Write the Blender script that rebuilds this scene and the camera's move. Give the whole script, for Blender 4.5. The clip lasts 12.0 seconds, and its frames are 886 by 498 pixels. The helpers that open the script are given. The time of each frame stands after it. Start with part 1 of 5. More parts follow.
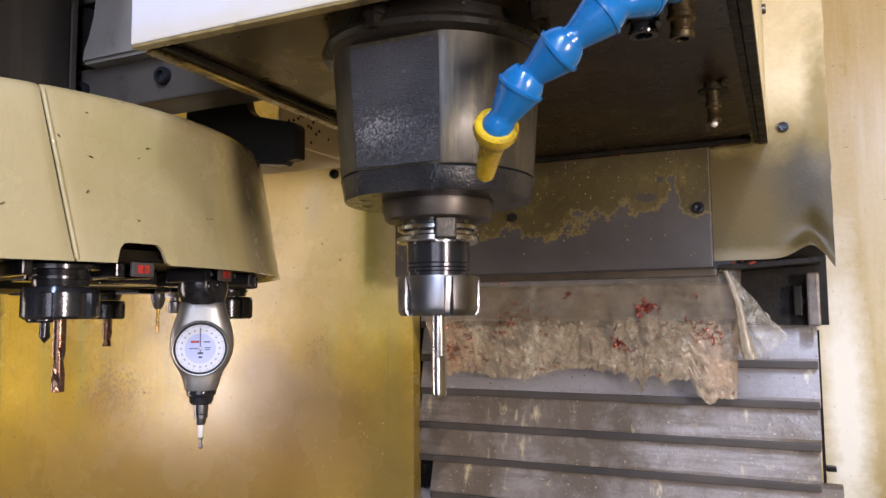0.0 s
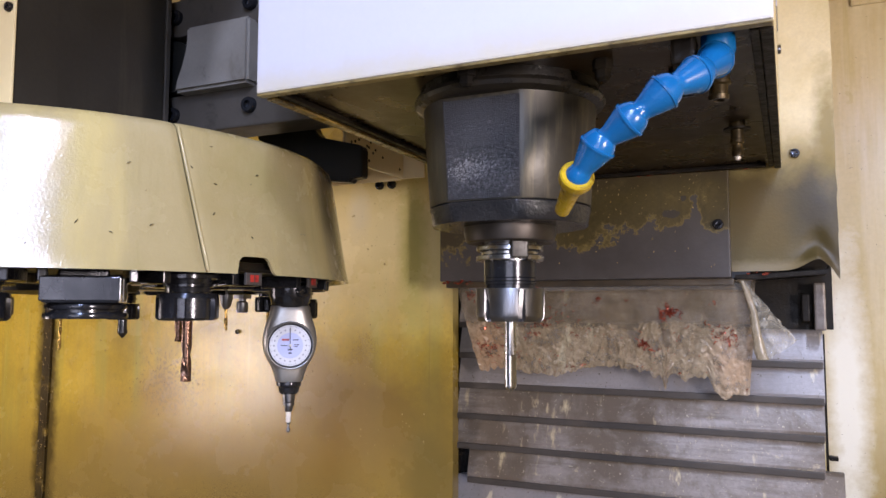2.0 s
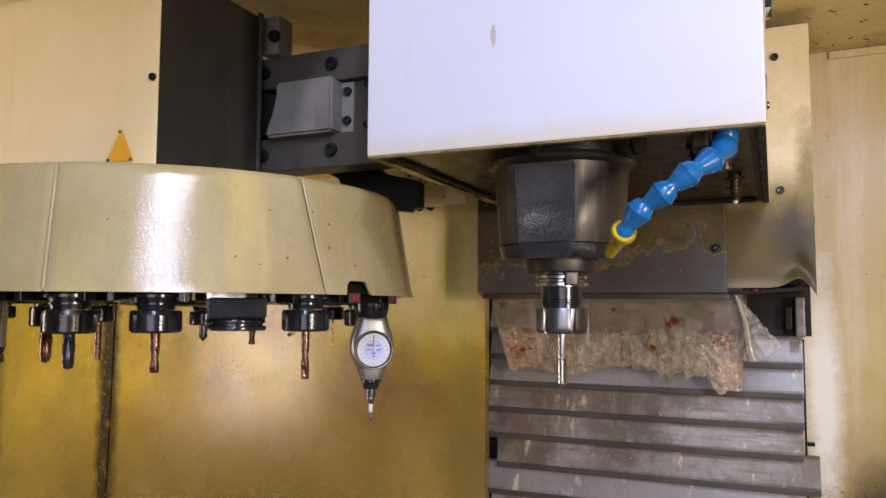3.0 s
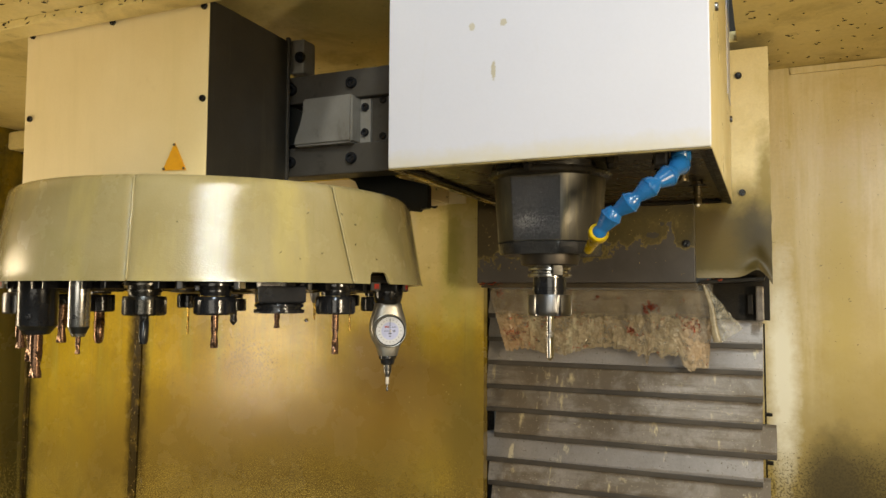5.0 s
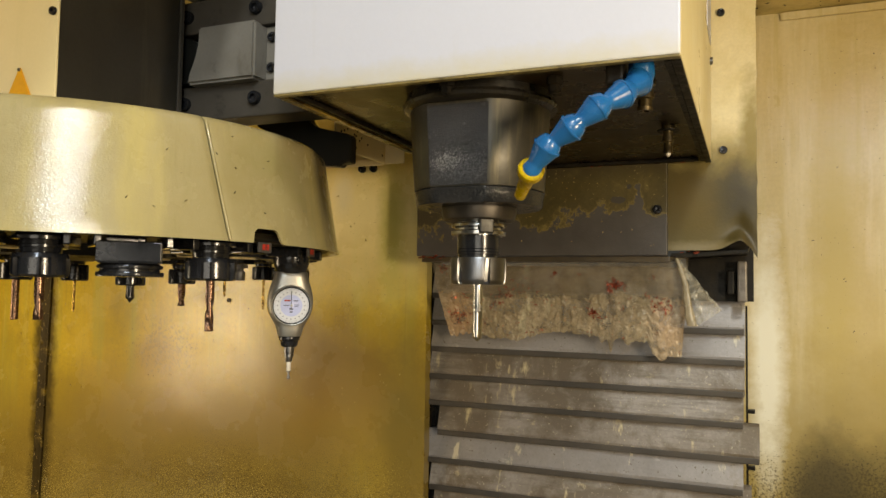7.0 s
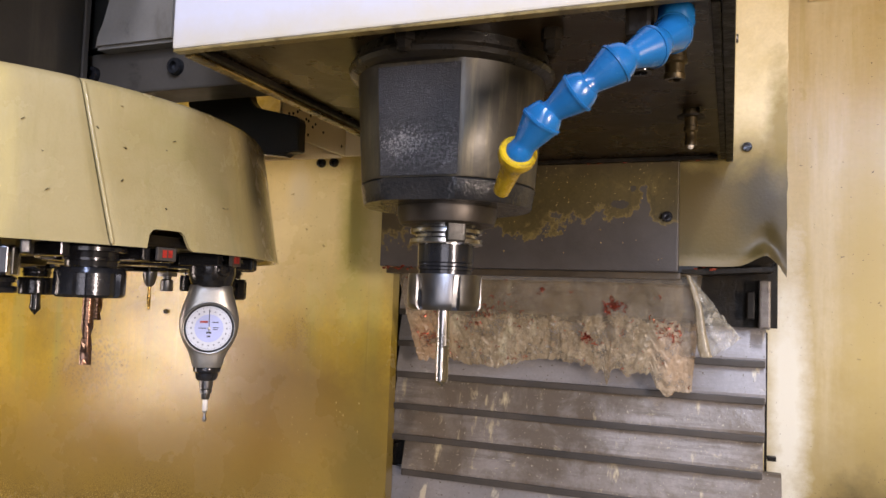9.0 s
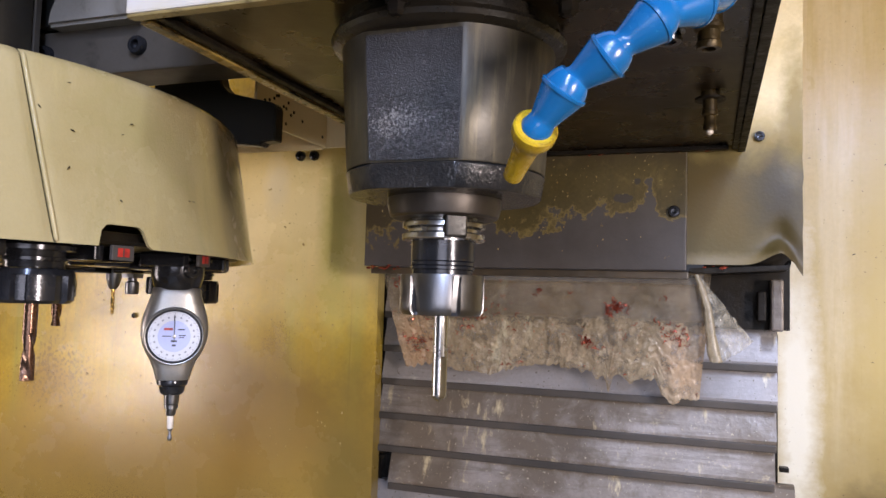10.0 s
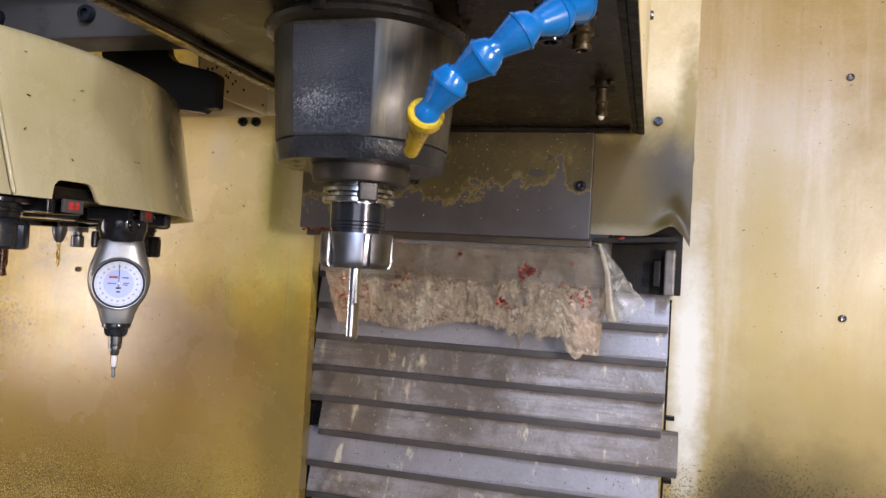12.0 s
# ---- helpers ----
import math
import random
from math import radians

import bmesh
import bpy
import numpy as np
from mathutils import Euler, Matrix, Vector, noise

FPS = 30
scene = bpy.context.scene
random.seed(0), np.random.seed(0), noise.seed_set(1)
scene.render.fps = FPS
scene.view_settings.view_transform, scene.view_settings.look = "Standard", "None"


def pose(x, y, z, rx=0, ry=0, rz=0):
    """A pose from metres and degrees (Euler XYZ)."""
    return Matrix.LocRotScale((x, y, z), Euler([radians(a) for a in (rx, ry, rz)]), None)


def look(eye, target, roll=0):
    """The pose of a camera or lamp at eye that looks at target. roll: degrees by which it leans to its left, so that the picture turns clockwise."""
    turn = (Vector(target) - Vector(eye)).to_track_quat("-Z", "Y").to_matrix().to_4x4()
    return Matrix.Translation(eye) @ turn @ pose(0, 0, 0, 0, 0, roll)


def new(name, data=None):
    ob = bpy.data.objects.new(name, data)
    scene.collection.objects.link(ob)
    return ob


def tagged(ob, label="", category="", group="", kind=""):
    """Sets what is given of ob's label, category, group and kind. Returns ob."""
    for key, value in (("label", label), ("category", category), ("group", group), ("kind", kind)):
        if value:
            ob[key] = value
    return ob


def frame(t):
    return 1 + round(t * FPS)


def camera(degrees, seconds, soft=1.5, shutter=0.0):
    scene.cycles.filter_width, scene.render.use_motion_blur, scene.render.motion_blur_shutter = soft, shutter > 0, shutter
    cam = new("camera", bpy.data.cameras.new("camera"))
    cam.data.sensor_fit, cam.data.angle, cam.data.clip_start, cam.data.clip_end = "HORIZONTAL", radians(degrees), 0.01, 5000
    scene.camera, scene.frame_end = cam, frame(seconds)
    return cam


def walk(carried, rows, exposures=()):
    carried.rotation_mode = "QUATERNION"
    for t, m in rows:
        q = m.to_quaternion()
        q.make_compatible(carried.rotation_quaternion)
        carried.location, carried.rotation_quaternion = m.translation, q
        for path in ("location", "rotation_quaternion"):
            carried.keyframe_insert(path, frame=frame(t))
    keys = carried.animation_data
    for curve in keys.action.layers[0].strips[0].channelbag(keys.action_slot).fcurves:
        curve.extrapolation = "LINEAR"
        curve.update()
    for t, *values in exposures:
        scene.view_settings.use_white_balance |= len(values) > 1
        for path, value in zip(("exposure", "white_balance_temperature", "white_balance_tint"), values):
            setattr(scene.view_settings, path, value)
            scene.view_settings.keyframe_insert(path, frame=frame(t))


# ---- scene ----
cam = camera(61.4, 12.0)
PATH = [
    (0, (0.012, 0.031, 1.309), (-0.819, 1.842, 1.478), -0.5),
    (0.5, (0.009, 0.033, 1.307), (-0.819, 1.845, 1.479), -0.3),
    (1, (0.01, 0.033, 1.308), (-0.816, 1.847, 1.48), -0.1),
    (1.5, (0.015, 0.001, 1.318), (-0.818, 1.811, 1.488), 0.0),
    (2, (0.003, -0.101, 1.318), (-0.834, 1.709, 1.477), 0.1),
    (2.5, (-0.011, -0.223, 1.328), (-0.839, 1.59, 1.485), 0.3),
    (3, (0.002, -0.325, 1.338), (-0.805, 1.499, 1.49), 0.3),
    (5, (0.057, -0.496, 1.334), (-0.738, 1.335, 1.459), 0.3),
    (5.5, (0.059, -0.499, 1.335), (-0.745, 1.329, 1.458), 0.3),
    (6, (0.058, -0.478, 1.328), (-0.739, 1.352, 1.445), 0.4),
    (6.5, (0.063, -0.365, 1.307), (-0.717, 1.473, 1.423), 0.6),
    (7, (0.056, -0.249, 1.299), (-0.705, 1.597, 1.41), 0.9),
    (7.2, (0.049, -0.211, 1.296), (-0.706, 1.639, 1.405), 0.9),
    (8.8, (0.005, -0.056, 1.31), (-0.724, 1.802, 1.436), 1.9),
    (9, (-0.002, -0.046, 1.318), (-0.722, 1.815, 1.444), 2.0),
    (9.5, (-0.026, -0.016, 1.325), (-0.726, 1.853, 1.458), 2.0),
    (10, (-0.042, 0.024, 1.32), (-0.714, 1.904, 1.448), 1.7),
    (10.5, (-0.053, 0.053, 1.315), (-0.709, 1.939, 1.427), 1.7),
    (11, (-0.057, 0.062, 1.315), (-0.702, 1.953, 1.408), 1.9),
    (11.5, (-0.04, 0.035, 1.313), (-0.656, 1.937, 1.385), 2.5),
    (12, (0.018, -0.054, 1.311), (-0.523, 1.871, 1.361), 3.2),
]
EXPOSURES = [(0.0, 0.36, 6700, 23), (1.5, 0.33, 6650, 23), (2.0, 0.24, 6400, 25), (3.0, -0.04, 7000, 25), (5.0, -0.14, 9700, 6), (7.0, -0.1, 9900, 7), (9.0, 0.26, 7200, 23), (11.0, 0.37, 6450, 22), (12.0, 0.36, 6350, 22)]
walk(cam, [(t, look(eye, target, roll)) for t, eye, target, roll in PATH], EXPOSURES)

# ---- world and lamps ----
world = bpy.data.worlds.new("workshop")
scene.world = world
world.use_nodes = True
world.node_tree.nodes["Background"].inputs["Color"].default_value = (0.75, 0.85, 1.0, 1)
world.node_tree.nodes["Background"].inputs["Strength"].default_value = 0.05


def area(name, eye, target, sx, sy, power, colour):
    data = bpy.data.lights.new(name, "AREA")
    data.shape, data.size, data.size_y, data.energy, data.color = "RECTANGLE", sx, sy, power, colour
    ob = new(name, data)
    ob.matrix_world = look(eye, target)
    return ob


area("shop_tube_light", (0.6, -1.15, 2.88), (-0.4, 0.5, 1.45), 0.12, 0.36, 36, (0.7, 0.83, 1.0))
area("shop_tube_light", (0.62, -1.5, 2.3), (-0.5, 0.4, 1.45), 0.16, 0.8, 33, (0.5, 0.69, 1.0))
area("enclosure_lamp", (-2.04, 0.1, 1.22), (-0.8, 1.1, 1.3), 0.6, 0.7, 18.5, (1.0, 0.92, 0.82))
area("work_lamp", (0.88, -0.25, 1.37), (-0.6, 1.0, 1.4), 0.1, 0.25, 14.5, (1.0, 0.94, 0.84))
# unseen soft fill added in front of the machine to brighten its inside
area("front_fill_light", (0.95, -3.5, 1.4), (-0.5, 0.9, 1.4), 2.2, 1.2, 38, (0.88, 0.94, 1.0))

# ---- materials ----
def ramp(nt, fac, stops):
    n = nt.nodes.new("ShaderNodeValToRGB")
    while len(n.color_ramp.elements) < len(stops):
        n.color_ramp.elements.new(0.5)
    for e, (p, c) in zip(n.color_ramp.elements, stops):
        e.position = p
        e.color = (c, c, c, 1) if isinstance(c, (int, float)) else (*c, 1)
    nt.links.new(fac, n.inputs[0])
    return n.outputs[0]


def noise_node(nt, coord, scale, stretch=(1, 1, 1), detail=5, rough=0.6, distort=0.0):
    m = nt.nodes.new("ShaderNodeMapping")
    m.inputs["Scale"].default_value = stretch
    nt.links.new(coord, m.inputs["Vector"])
    n = nt.nodes.new("ShaderNodeTexNoise")
    n.inputs["Scale"].default_value, n.inputs["Detail"].default_value = scale, detail
    n.inputs["Roughness"].default_value, n.inputs["Distortion"].default_value = rough, distort
    nt.links.new(m.outputs[0], n.inputs["Vector"])
    return n.outputs["Fac"]


def mix(nt, fac, a, b, mode="MIX"):
    n = nt.nodes.new("ShaderNodeMix")
    n.data_type, n.blend_type = "RGBA", mode
    for socket, value in ((n.inputs[0], fac), (n.inputs[6], a), (n.inputs[7], b)):
        if isinstance(value, (int, float)):
            socket.default_value = value
        elif isinstance(value, tuple):
            socket.default_value = (*value, 1)
        else:
            nt.links.new(value, socket)
    return n.outputs[2]


def blob(nt, coord, cx, cz, rx, rz, soft):
    """A ragged patch round the place cx, cz of an upright sheet."""
    m = nt.nodes.new("ShaderNodeMapping")
    m.inputs["Location"].default_value = (-cx / rx, 0, -cz / rz)
    m.inputs["Scale"].default_value = (1 / rx, 0, 1 / rz)
    nt.links.new(coord, m.inputs["Vector"])
    size = nt.nodes.new("ShaderNodeVectorMath")
    size.operation = "LENGTH"
    nt.links.new(m.outputs[0], size.inputs[0])
    add = nt.nodes.new("ShaderNodeMath")
    add.operation = "MULTIPLY_ADD"
    add.inputs[1].default_value = 1.3
    nt.links.new(noise_node(nt, coord, 0.9 / min(rx, rz), detail=7, rough=0.65), add.inputs[0])
    nt.links.new(size.outputs["Value"], add.inputs[2])
    low = nt.nodes.new("ShaderNodeMapRange")
    nt.links.new(add.outputs[0], low.inputs["Value"])
    for key, value in (("From Min", 1.65 - soft), ("From Max", 1.65 + soft), ("To Min", 0.9), ("To Max", 0.0)):
        low.inputs[key].default_value = value
    return low.outputs[0]


def material(name, base, alt=None, scale=8, rough=(0.3, 0.5), metal=0.0, bump=0.05, fine=150, stain=None, stain_scale=5, stain_at=(0.5, 0.65),
             streak=None, streak_at=(0.5, 0.7), streak_way=(14, 14, 1.2), specks=None, speck_scale=160, speck_at=0.7, coat=0.0, spec=0.5, grain=0.2, blobs=(), spatter=(), layers=()):
    """layers: (tone, scale, stretch, low, high, strength), each a noise stain of its own grain; blobs and spatter: patches at set places."""
    m = bpy.data.materials.new(name)
    m.use_nodes = True
    nt = m.node_tree
    p = nt.nodes["Principled BSDF"]
    coord = nt.nodes.new("ShaderNodeTexCoord").outputs["Object"]
    big = noise_node(nt, coord, scale)
    small = noise_node(nt, coord, fine, detail=3)
    colour = mix(nt, ramp(nt, big, [(0.35, 0), (0.65, 1)]), base, alt or base)
    colour = mix(nt, grain, colour, ramp(nt, small, [(0.3, 0.62), (0.7, 1.0)]), "MULTIPLY")
    if stain:
        colour = mix(nt, ramp(nt, noise_node(nt, coord, stain_scale, detail=8, rough=0.65, distort=0.4), [(stain_at[0], 0), (stain_at[1], 1)]), colour, stain)
    if streak:
        colour = mix(nt, ramp(nt, noise_node(nt, coord, 3, streak_way, detail=6), [(streak_at[0], 0), (streak_at[1], 0.85)]), colour, streak)
    for tone, size, stretch, low, high, strength in layers:
        colour = mix(nt, ramp(nt, noise_node(nt, coord, size, stretch, detail=8, rough=0.68, distort=0.3), [(low, 0), (high, strength)]), colour, tone)
    for cx, cz, rx, rz, tone, soft in blobs:
        colour = mix(nt, blob(nt, coord, cx, cz, rx, rz, soft), colour, tone)
    for cx, cz, rx, rz, tone, size in spatter:
        # chips, dried drops and painted glints, thick in the middle of the patch and thin round it
        thick = nt.nodes.new("ShaderNodeMath")
        thick.operation = "MULTIPLY_ADD"
        thick.inputs[1].default_value = 0.24
        nt.links.new(blob(nt, coord, cx, cz, rx, rz, 0.5), thick.inputs[0])
        nt.links.new(noise_node(nt, coord, size, detail=3, rough=0.7), thick.inputs[2])
        colour = mix(nt, ramp(nt, thick.outputs[0], [(0.685, 0), (0.78, 0.8)]), colour, tone)
    if specks:
        colour = mix(nt, ramp(nt, noise_node(nt, coord, speck_scale, detail=2), [(speck_at, 0), (speck_at + 0.03, 1)]), colour, specks)
    nt.links.new(colour, p.inputs["Base Color"])
    nt.links.new(ramp(nt, noise_node(nt, coord, scale * 3), [(0.3, rough[0]), (0.7, rough[1])]), p.inputs["Roughness"])
    p.inputs["Metallic"].default_value = metal
    p.inputs["Coat Weight"].default_value = coat
    p.inputs["Coat Roughness"].default_value = 0.1
    p.inputs["Specular IOR Level"].default_value = spec
    if bump:
        b = nt.nodes.new("ShaderNodeBump")
        b.inputs["Strength"].default_value, b.inputs["Distance"].default_value = bump, 0.002
        nt.links.new(small, b.inputs["Height"])
        nt.links.new(b.outputs[0], p.inputs["Normal"])
        nt.links.new(b.outputs[0], p.inputs["Coat Normal"])
    return m


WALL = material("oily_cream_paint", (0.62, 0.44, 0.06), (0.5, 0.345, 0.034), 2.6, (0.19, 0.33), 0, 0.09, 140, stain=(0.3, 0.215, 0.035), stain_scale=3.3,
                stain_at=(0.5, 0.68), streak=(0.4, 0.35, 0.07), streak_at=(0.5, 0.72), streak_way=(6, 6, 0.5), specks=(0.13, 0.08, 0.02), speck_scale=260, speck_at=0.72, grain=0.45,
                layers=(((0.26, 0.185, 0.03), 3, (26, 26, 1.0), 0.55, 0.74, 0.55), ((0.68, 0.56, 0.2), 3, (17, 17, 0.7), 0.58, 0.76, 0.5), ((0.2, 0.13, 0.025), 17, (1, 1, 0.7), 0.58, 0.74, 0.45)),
                # first blob, pale cream beside the magazine, paints in light the lamps lack there
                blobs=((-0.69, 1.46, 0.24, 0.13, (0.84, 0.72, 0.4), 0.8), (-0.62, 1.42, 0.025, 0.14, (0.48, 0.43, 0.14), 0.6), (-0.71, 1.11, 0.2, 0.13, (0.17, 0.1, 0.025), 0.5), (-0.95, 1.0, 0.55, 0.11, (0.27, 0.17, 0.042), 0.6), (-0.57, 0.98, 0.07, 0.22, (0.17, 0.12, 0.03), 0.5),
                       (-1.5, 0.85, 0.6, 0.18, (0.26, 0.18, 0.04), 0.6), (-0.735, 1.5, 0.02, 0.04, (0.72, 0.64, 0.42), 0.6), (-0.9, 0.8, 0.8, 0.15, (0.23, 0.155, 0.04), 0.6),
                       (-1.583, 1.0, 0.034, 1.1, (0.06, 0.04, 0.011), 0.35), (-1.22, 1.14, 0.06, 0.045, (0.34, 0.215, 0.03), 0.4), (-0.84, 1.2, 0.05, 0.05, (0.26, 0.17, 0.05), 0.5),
                       # blob that covers the left side wall and paints its shade into the colour
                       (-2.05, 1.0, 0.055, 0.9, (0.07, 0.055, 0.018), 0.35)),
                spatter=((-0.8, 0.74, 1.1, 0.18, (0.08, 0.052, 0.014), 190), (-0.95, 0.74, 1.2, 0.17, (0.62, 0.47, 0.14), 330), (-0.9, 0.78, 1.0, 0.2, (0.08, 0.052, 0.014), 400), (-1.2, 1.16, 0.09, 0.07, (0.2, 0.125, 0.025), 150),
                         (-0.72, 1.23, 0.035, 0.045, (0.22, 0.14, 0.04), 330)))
WALL_CLEAN = material("cream_wall_paint", (0.62, 0.515, 0.31), (0.51, 0.395, 0.175), 2.5, (0.27, 0.4), 0, 0.06, 140, stain=(0.4, 0.29, 0.09), stain_scale=1.9,
                      stain_at=(0.5, 0.64), streak=(0.74, 0.68, 0.5), streak_at=(0.5, 0.85), streak_way=(5, 5, 0.5), specks=(0.12, 0.07, 0.03), speck_scale=240, speck_at=0.74, grain=0.28,
                      layers=(((0.42, 0.33, 0.1), 3, (20, 20, 0.7), 0.54, 0.74, 0.5), ((0.24, 0.19, 0.05), 3, (34, 34, 0.9), 0.64, 0.78, 0.5)),
                      blobs=((0.2, 1.36, 0.035, 0.3, (0.48, 0.37, 0.12), 0.6), (0.32, 1.08, 0.12, 0.22, (0.46, 0.34, 0.11), 0.6), (0.3, 0.93, 0.3, 0.2, (0.3, 0.22, 0.07), 0.5), (0.185, 0.95, 0.055, 0.09, (0.07, 0.053, 0.02), 0.4), (0.29, 0.9, 0.1, 0.13, (0.13, 0.1, 0.035), 0.4),
                             # last blob paints a whitish highlight band beside the column
                             (0.2, 0.8, 0.1, 0.15, (0.05, 0.038, 0.015), 0.4), (0.085, 1.17, 0.026, 0.2, (0.78, 0.76, 0.66), 0.5)),
                      spatter=((0.25, 0.9, 0.25, 0.12, (0.05, 0.035, 0.012), 220),))
CEIL = material("speckled_cream_paint", (0.7, 0.57, 0.27), (0.58, 0.46, 0.19), 4, (0.35, 0.5), 0, 0.06, 120, stain=(0.27, 0.19, 0.06), stain_scale=6,
                stain_at=(0.52, 0.76), specks=(0.05, 0.03, 0.01), speck_scale=110, speck_at=0.73, grain=0.3, layers=(((0.22, 0.15, 0.05), 30, (1, 1, 1), 0.6, 0.72, 0.6),))
COVER = material("oiled_cream_cover_paint", (0.345, 0.288, 0.16), (0.29, 0.232, 0.11), 6, (0.22, 0.3), 0, 0.15, 420, stain=(0.25, 0.22, 0.085), stain_scale=5, stain_at=(0.54, 0.82), streak=(0.46, 0.37, 0.14), streak_at=(0.5, 0.85), streak_way=(6, 6, 0.6),
                 specks=(0.12, 0.07, 0.02), speck_scale=130, speck_at=0.8, coat=0.85, grain=0.1, spec=0.22,
                 layers=(((0.2, 0.175, 0.06), 3, (16, 16, 0.8), 0.56, 0.76, 0.3), ((0.42, 0.37, 0.26), 3, (24, 24, 1.2), 0.6, 0.78, 0.25), ((0.17, 0.12, 0.035), 14, (1, 1, 1), 0.62, 0.78, 0.4)))
PANEL = material("cream_panel_paint", (0.76, 0.64, 0.4), (0.7, 0.57, 0.32), 3, (0.35, 0.5), 0, 0.03, 260, specks=(0.2, 0.12, 0.05), speck_scale=60, speck_at=0.83, grain=0.08,
                 layers=(((0.6, 0.5, 0.26), 3, (7, 7, 0.8), 0.5, 0.8, 0.5), ((0.45, 0.33, 0.13), 5, (1, 1, 1), 0.62, 0.8, 0.4)))
WHITE = material("white_head_paint", (0.485, 0.5, 0.59), (0.465, 0.48, 0.57), 3, (0.3, 0.42), 0, 0.04, 220, stain=(0.42, 0.4, 0.34), stain_scale=34, stain_at=(0.73, 0.78), grain=0.05,
                 layers=(((0.4, 0.38, 0.33), 3, (8, 8, 0.9), 0.6, 0.8, 0.3), ((0.33, 0.3, 0.25), 160, (1, 1, 1), 0.72, 0.76, 0.6)),
                 blobs=((-0.274, 1.636, 0.0032, 0.013, (0.34, 0.31, 0.24), 0.2), (-0.305, 1.7, 0.004, 0.006, (0.38, 0.35, 0.29), 0.2), (-0.26, 1.7, 0.0045, 0.005, (0.36, 0.33, 0.27), 0.2), (-0.216, 1.505, 0.4, 0.02, (0.46, 0.42, 0.32), 0.7)))
FRONTLIP = material("grimed_cream_lip", (0.26, 0.2, 0.085), (0.13, 0.098, 0.04), 30, (0.25, 0.4), 0, 0.1, 200, stain=(0.04, 0.028, 0.012), stain_scale=40, stain_at=(0.52, 0.7))
SIDE = material("yellowed_head_paint", (0.72, 0.63, 0.4), (0.64, 0.53, 0.27), 4, (0.25, 0.4), 0, 0.04, 200, stain=(0.4, 0.29, 0.09), stain_scale=5, stain_at=(0.58, 0.8))
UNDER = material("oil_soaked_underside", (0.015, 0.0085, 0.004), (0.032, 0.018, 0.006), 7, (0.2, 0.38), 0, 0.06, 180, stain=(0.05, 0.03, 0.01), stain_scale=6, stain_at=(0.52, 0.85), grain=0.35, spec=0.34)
LIP = material("oily_yellow_lip", (0.3, 0.2, 0.045), (0.16, 0.1, 0.025), 25, (0.2, 0.35), 0, 0.1, 200, stain=(0.02, 0.012, 0.005), stain_scale=14, stain_at=(0.46, 0.58))
# black for real grime, and for shade painted into gaps and recesses
GRIME_SHADE = material("black_grime_and_shade", (0.006, 0.005, 0.0045), (0.016, 0.012, 0.007), 30, (0.3, 0.6), 0, 0.3, 200, spec=0.14)
CAST = material("dark_oily_casting", (0.017, 0.0165, 0.0178), (0.029, 0.0275, 0.029), 22, (0.14, 0.3), 0.1, 0.5, 900, stain=(0.04, 0.037, 0.039), stain_scale=60, stain_at=(0.55, 0.78), spec=0.32,
                # first spatter paints glints of the rough relief; the second is a whitish blotch
                spatter=((-0.2285, 1.43, 0.05, 0.02, (0.06, 0.057, 0.06), 420), (-0.24, 1.437, 0.022, 0.012, (0.17, 0.16, 0.155), 560)))
TURNED = material("oily_turned_steel", (0.045, 0.038, 0.026), (0.026, 0.022, 0.016), 14, (0.34, 0.46), 0.35, 0.1, 200, streak=(0.1, 0.082, 0.048), streak_way=(40, 40, 2), stain=(0.012, 0.01, 0.008), stain_scale=18, stain_at=(0.55, 0.75))
NOSE = material("dull_spindle_steel", (0.075, 0.066, 0.06), (0.055, 0.048, 0.043), 20, (0.36, 0.48), 0.85, 0.03, 200)
STEEL = material("bright_ground_steel", (0.42, 0.42, 0.43), (0.35, 0.35, 0.365), 30, (0.2, 0.3), 1.0, 0.02, 300)
NUT = material("brushed_nut_steel", (0.18, 0.18, 0.19), (0.15, 0.15, 0.16), 30, (0.28, 0.38), 1.0, 0.03, 300)
BLACKSTEEL = material("blackened_steel", (0.04, 0.041, 0.047), (0.022, 0.023, 0.027), 20, (0.13, 0.25), 0.65, 0.05, 300, coat=0.1, spec=0.3)
COPPER = material("bronze_coated_carbide", (0.17, 0.095, 0.065), (0.11, 0.062, 0.045), 60, (0.2, 0.32), 0.9, 0.04, 300)
GOLD = material("gold_coated_drill", (0.45, 0.29, 0.085), (0.34, 0.21, 0.06), 60, (0.2, 0.3), 1.0, 0.03, 300)
BLUE = material("blue_hose_plastic", (0.001, 0.1, 0.28), (0.001, 0.08, 0.225), 20, (0.16, 0.3), 0, 0.04, 120, specks=(0.03, 0.05, 0.08), speck_scale=110, speck_at=0.76, spec=0.4)
YELLOW = material("oily_yellow_plastic", (0.5, 0.35, 0.012), (0.36, 0.23, 0.01), 40, (0.18, 0.35), 0, 0.1, 160, stain=(0.14, 0.08, 0.008), stain_scale=60, stain_at=(0.5, 0.62))
SLAT = material("worn_grey_slat_steel", (0.31, 0.295, 0.305), (0.21, 0.195, 0.195), 5, (0.3, 0.5), 0.2, 0.15, 200, stain=(0.17, 0.135, 0.105), stain_scale=9,
                stain_at=(0.56, 0.7), streak=(0.58, 0.52, 0.4), streak_at=(0.62, 0.68), streak_way=(14, 14, 2.2), specks=(0.1, 0.08, 0.055), speck_scale=190, speck_at=0.68, grain=0.35,
                layers=(((0.15, 0.12, 0.095), 4, (1.2, 1, 14), 0.56, 0.7, 0.5), ((0.5, 0.48, 0.45), 30, (1, 1, 2), 0.62, 0.74, 0.6)))
